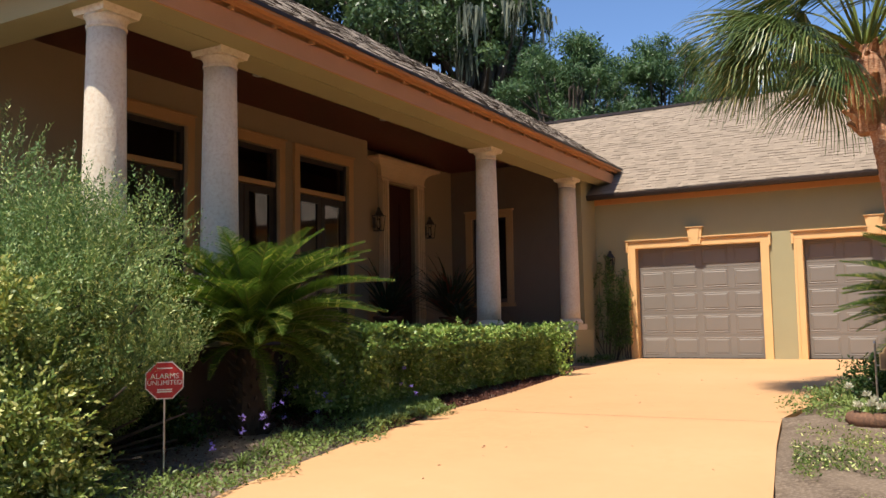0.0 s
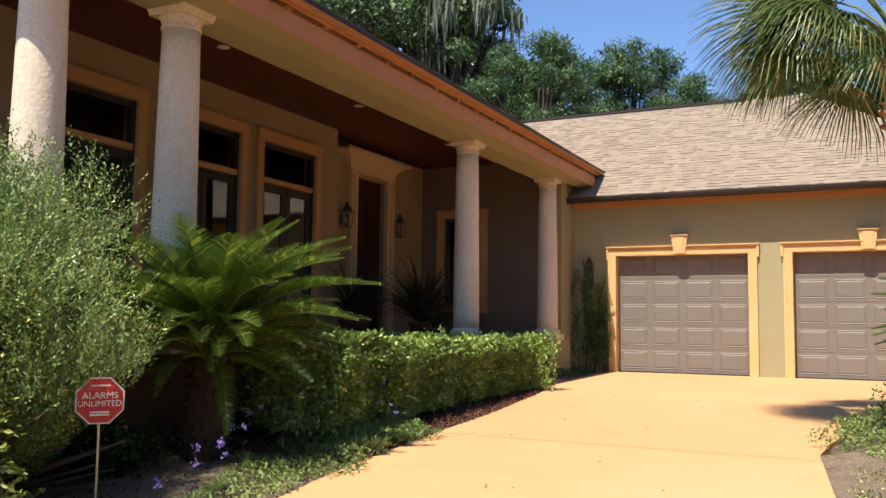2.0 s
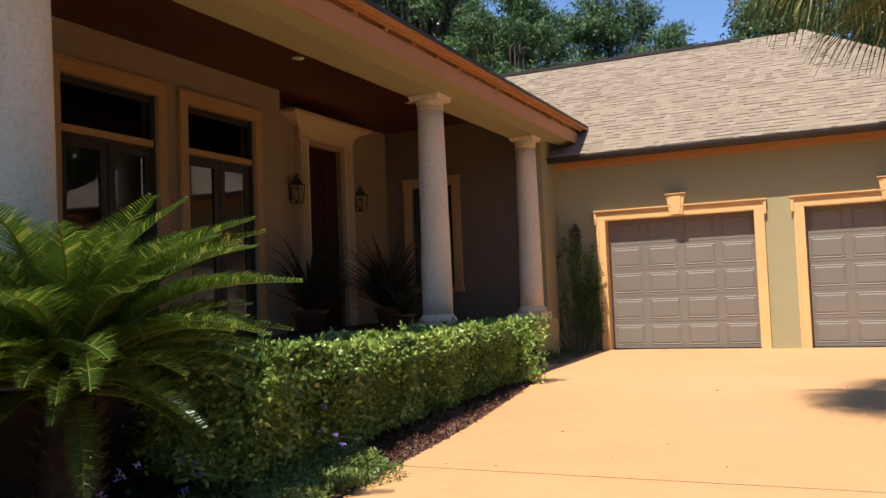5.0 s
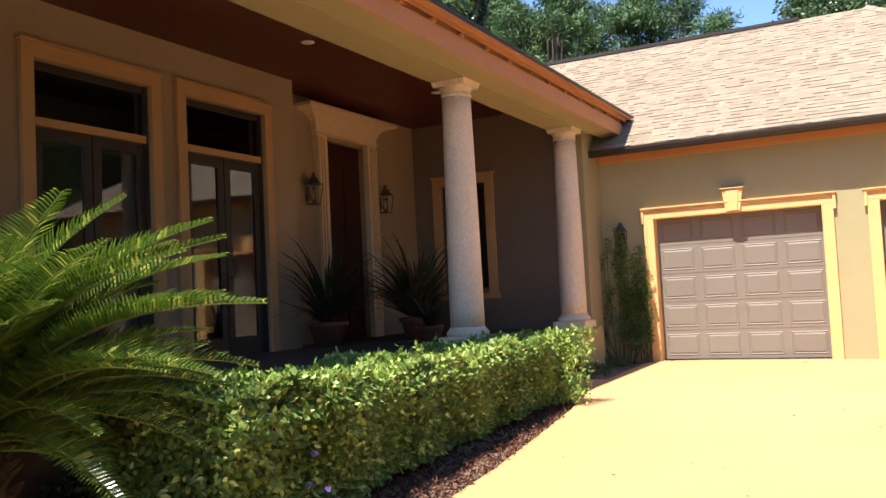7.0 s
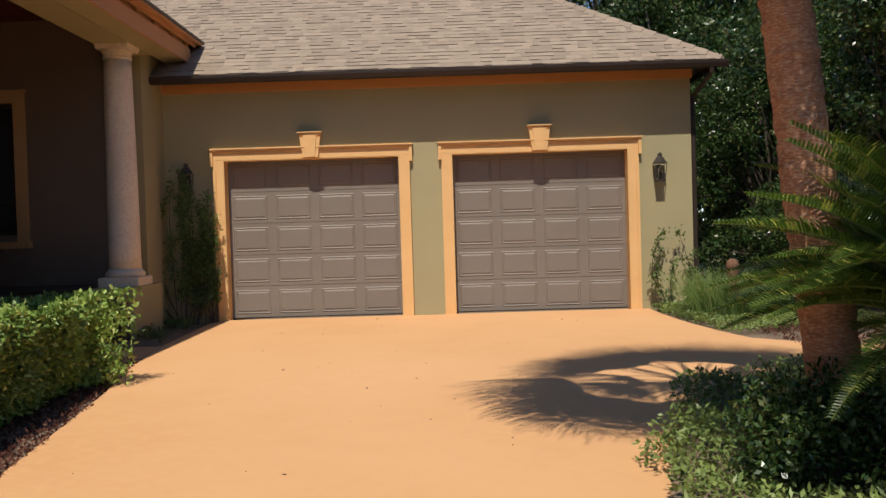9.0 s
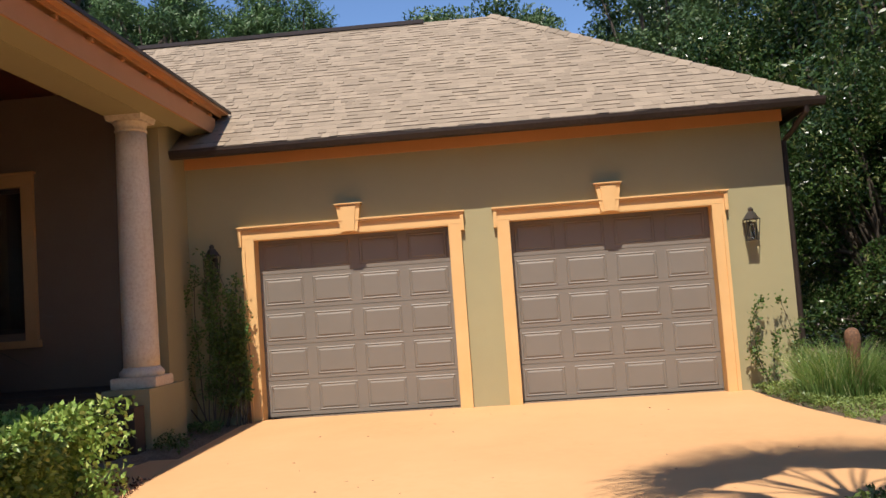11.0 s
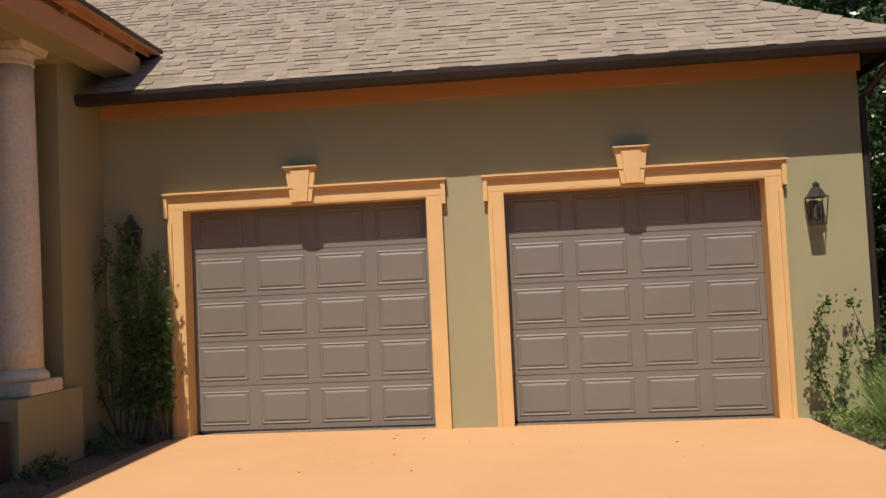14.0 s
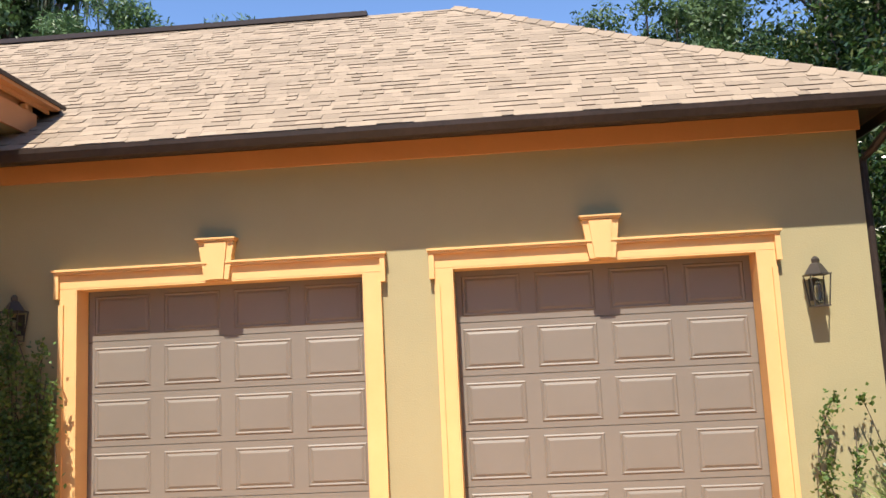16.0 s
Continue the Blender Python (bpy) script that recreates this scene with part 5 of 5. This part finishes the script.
alarm_sign()


def house_sign():
    t = thing("house_sign", -0.26, 9.55, 0.44, "brown arched number sign with raised gold figures on two posts", "house number sign", turn=6)
    t.scale = (0.74, 1, 0.97)
    for s in (-1, 1):
        bm = tube(bmesh.new(), [(s * 0.37, 0, -0.2), (s * 0.37, 0, 0.78)], [0.013, 0.013], 8)
        lathe(bm, [(0.02, 0.78), (0.022, 0.8), (0.008, 0.83)], 8, s * 0.37, 0)
        part("post", bm, "steel", t)
        for z in (0.58, 0.70):
            part("bracket", tube(bmesh.new(), [(s * 0.37, 0, z), (s * 0.325, 0, z)], [0.007, 0.007], 6), "steel", t)
    n = 24
    def outline(w, h0, h1):
        pts = [(-w, h0), (w, h0), (w, h1)]
        for k in range(n + 1):
            a = math.pi * k / n
            pts.append((w * 0.86 * math.cos(a), h1 + 0.012 + 0.105 * math.sin(a)))
        pts.append((-w, h1))
        return pts
    def plate(name, w, h0, h1, y0, y1, mat):
        bm = bmesh.new()
        f = [bm.verts.new((x, y0, z)) for x, z in outline(w, h0, h1)]
        g = [bm.verts.new((x, y1, z)) for x, z in outline(w, h0, h1)]
        bm.faces.new(f), bm.faces.new(g)
        for k in range(len(f)):
            bm.faces.new((f[k], f[(k + 1) % len(f)], g[(k + 1) % len(f)], g[k]))
        part(name, bm, mat, t)
    plate("rim", 0.325, 0.53, 0.70, -0.006, 0.012, "gold")
    plate("plate", 0.31, 0.545, 0.69, -0.012, -0.0065, "bronze")
    text_mesh("figures", "1515", 0.125, 0.004, "gold", t, pose(0, -0.017, 0.715, 90, 0, 0))
    for k in range(9):
        part("bar", boxes((-0.2 + 0.045 * k, -0.17 + 0.045 * k, -0.016, -0.0125, 0.59, 0.62)), "gold", t)


house_sign()


def flower_log():
    rng = random.Random(9)
    t = thing("planter_log", -0.57, 9.15, 0.46, "rusty hollow log-shaped planter with pale succulent rosettes", "planter", turn=-8)
    t.scale = (0.86, 0.86, 0.86)
    bm = bmesh.new()
    pts = [(-0.26, 0, 0.09), (-0.2, 0, 0.07), (-0.1, 0, 0.055), (0.0, 0, 0.05), (0.12, 0, 0.055), (0.22, 0, 0.075), (0.29, 0, 0.085)]
    tube(bm, pts, [0.05, 0.085, 0.095, 0.09, 0.1, 0.08, 0.045], 14)
    for v in bm.verts:
        v.co += Vector((rng.uniform(-1, 1), rng.uniform(-1, 1), rng.uniform(-1, 1))) * 0.008
    part("body", bm, "rust", t, smooth=True)
    for x, y, z, r in ((-0.12, -0.05, 0.2, 0.075), (0.02, -0.06, 0.22, 0.08), (0.12, -0.04, 0.19, 0.075), (-0.04, 0.02, 0.32, 0.06), (-0.22, 0.02, 0.40, 0.06), (0.04, 0.03, 0.27, 0.06)):
        nr = np.random.default_rng(int(100 * (x + 1)))
        k = 34
        a = np.arange(k) * 2.4
        el = np.linspace(1.3, 0.1, k)
        d = np.stack([np.cos(a) * np.cos(el), np.sin(a) * np.cos(el), np.sin(el)], 1)
        P = np.tile([[x, y, z]], (k, 1))
        ros = put_mesh("rosette", quads_mesh("rosette", leaves(nr, P, d * 3, r, r * 0.42, 0.15), "pale"), None, t)
        put_mesh("stem", tube_mesh([(x * 0.8, y * 0.5, 0.1), (x, y, z)], [0.008, 0.008]), "rachis", ros)


def tube_mesh(pts, radii, n=5):
    bm = tube(bmesh.new(), pts, radii, n)
    me = bpy.data.meshes.new("stem")
    bm.to_mesh(me)
    bm.free()
    return me


flower_log()


def red_planter():
    t = thing("clay_ornament", 1.68, 18.9, 0.5, "tall narrow rust-red clay ornament with a round top among the grass", "garden ornament")
    part("body", lathe(bmesh.new(), [(0.08, 0), (0.085, 0.3), (0.075, 0.6), (0.09, 0.7), (0.095, 0.78), (0.075, 0.86), (0.03, 0.89)], 18), "rust", t, smooth=True)


red_planter()
shrub("white_edged_shrub", 2.75, 18.3, 0.45, (0.45, 0.4, 0.75), 3500, (0.06, 0.025), "pale", "small silvery white-leaved shrub beside the clay ornament", "shrub", 35, 12, up=0.3)

shrub("low_bush", -0.3, 10.95, 0.42, (0.75, 0.6, 0.95), 11000, (0.05, 0.025), "magnolia", "low dark round bush at the foot of the tall palm", "bush", 36, 16, up=0.3)
shrub("low_bush", 1.1, 11.6, 0.42, (0.8, 0.6, 0.8), 9000, (0.05, 0.025), "magnolia", "low dark bush in the shaded bed", "bush", 37, 18, up=0.3)
shrub("low_bush", 4.2, 16.6, 0.45, (1.0, 0.8, 1.2), 9000, (0.07, 0.03), "magnolia", "dark green bush in the border beyond the drive", "bush", 38, 20, up=0.3)

# fallen leaves on the drive
def fallen(n, seed):
    rng = np.random.default_rng(seed)
    x, y = rng.uniform(-5.6, 0.3, n), rng.uniform(3, 19.8, n)
    ok = (x > edge(LEFT, y) + 0.1) & (x < edge(RIGHT, np.minimum(y, 14)) - 0.1)
    x, y = x[ok], y[ok]
    P = np.stack([x, y, ground_z(x, y) + 0.004], 1)
    c = leaves(rng, P, rng.normal(0, 1, (len(P), 3)) * (1, 1, 0.05), 0.035, 0.014, 0.05)
    c[:, :, 2] = np.maximum(c[:, :, 2], P[:, None, 2])
    tagged(put_mesh("fallen_leaf", quads_mesh("fallen_leaf", c, "mulch"), None), "scattered dry brown leaves on the drive", "leaf litter", kind="stuff")


fallen(130, 84)

# mulch chips on the bed by the hedge
def chips(box4, test, n, seed, label):
    rng = np.random.default_rng(seed)
    x0, x1, y0, y1 = box4
    x, y = rng.uniform(x0, x1, n), rng.uniform(y0, y1, n)
    ok = test(x, y)
    x, y = x[ok], y[ok]
    P = np.stack([x, y, ground_z(x, y) + rng.uniform(-0.02, 0.025, len(x))], 1)
    c = leaves(rng, P, np.tile([[0.0, 0, 0.0]], (len(P), 1)), 0.045, 0.018, 0.7)
    tagged(put_mesh("mulch", quads_mesh("mulch", c, "mulch"), None), label, "mulch", kind="stuff")


chips((-7.0, -4.9, 7.5, 16.2), lambda x, y: x < edge(LEFT, y) + 0.02, 26000, 81, "reddish-brown bark mulch between the hedge and the drive")
chips((-8.5, -3.0, -3, 7.5), lambda x, y: x < edge(LEFT, y) - 0.3, 16000, 82, "brown bark and dry leaves under the shrubs")
chips((0.8, 4.6, 15.4, 18.6), lambda x, y: (y > 15.9) & (x > 1.5), 7000, 83, "reddish-brown mulch beside the garage")

# ---- hip caps ----
def hip_cap(a, b, n):
    a, b = Vector(a), Vector(b)
    d = (b - a) / n
    for k in range(n):
        p, q = a + d * k, a + d * (k + 1.12)
        side = Vector((d.y, -d.x, 0)).normalized() * 0.12
        bm = bmesh.new()
        vs = [bm.verts.new(v) for v in (p - side - Vector((0, 0, 0.05)), p + Vector((0, 0, 0.04)), p + side - Vector((0, 0, 0.05)), q + side - Vector((0, 0, 0.062)), q + Vector((0, 0, 0.022)), q - side - Vector((0, 0, 0.062)))]
        for f in ((0, 1, 4, 5), (1, 2, 3, 4), (0, 2, 1), (3, 5, 4)):
            bm.faces.new([vs[i] for i in f])
        part("hip_shingle", bm, "shingle", roof_front)


hip_cap((RXR + 0.03, RY0 + 0.02, RZ0 + 0.02), (APX[0], APX[1], APX[2] + 0.02), 26)

# ---- shingle pieces, last ----
rs = np.random.default_rng(90)
cs, sn = 1 / math.hypot(1, SL), SL / math.hypot(1, SL)
run = 4.25 / cs
lay_shingles(rs, (0, RY0, RZ0), (1, 0, 0), (0, cs, sn), (0, -sn, cs),
             lambda v: (-7.05 - (0 if v < 1.1 else (v - 1.1) * cs * 1.0), RXR + 0.03 - v * cs), run, 0.143, lambda u, r: r < 7 and -6.0 < u < 2.0, roof_front, "rows of tan-brown asphalt shingle tabs")
cm, snm = 1 / math.hypot(1, MSL), MSL / math.hypot(1, MSL)
lay_shingles(rs, (MX0, 0, MZ0), (0, 1, 0), (-cm, 0, snm), (snm, 0, cm),
             lambda v: (SY + v * cm, 20.46 + v * cm * 1.45), 3.5 / cm, 0.143, lambda u, r: False, roof_main, "rows of brown asphalt shingle tabs")
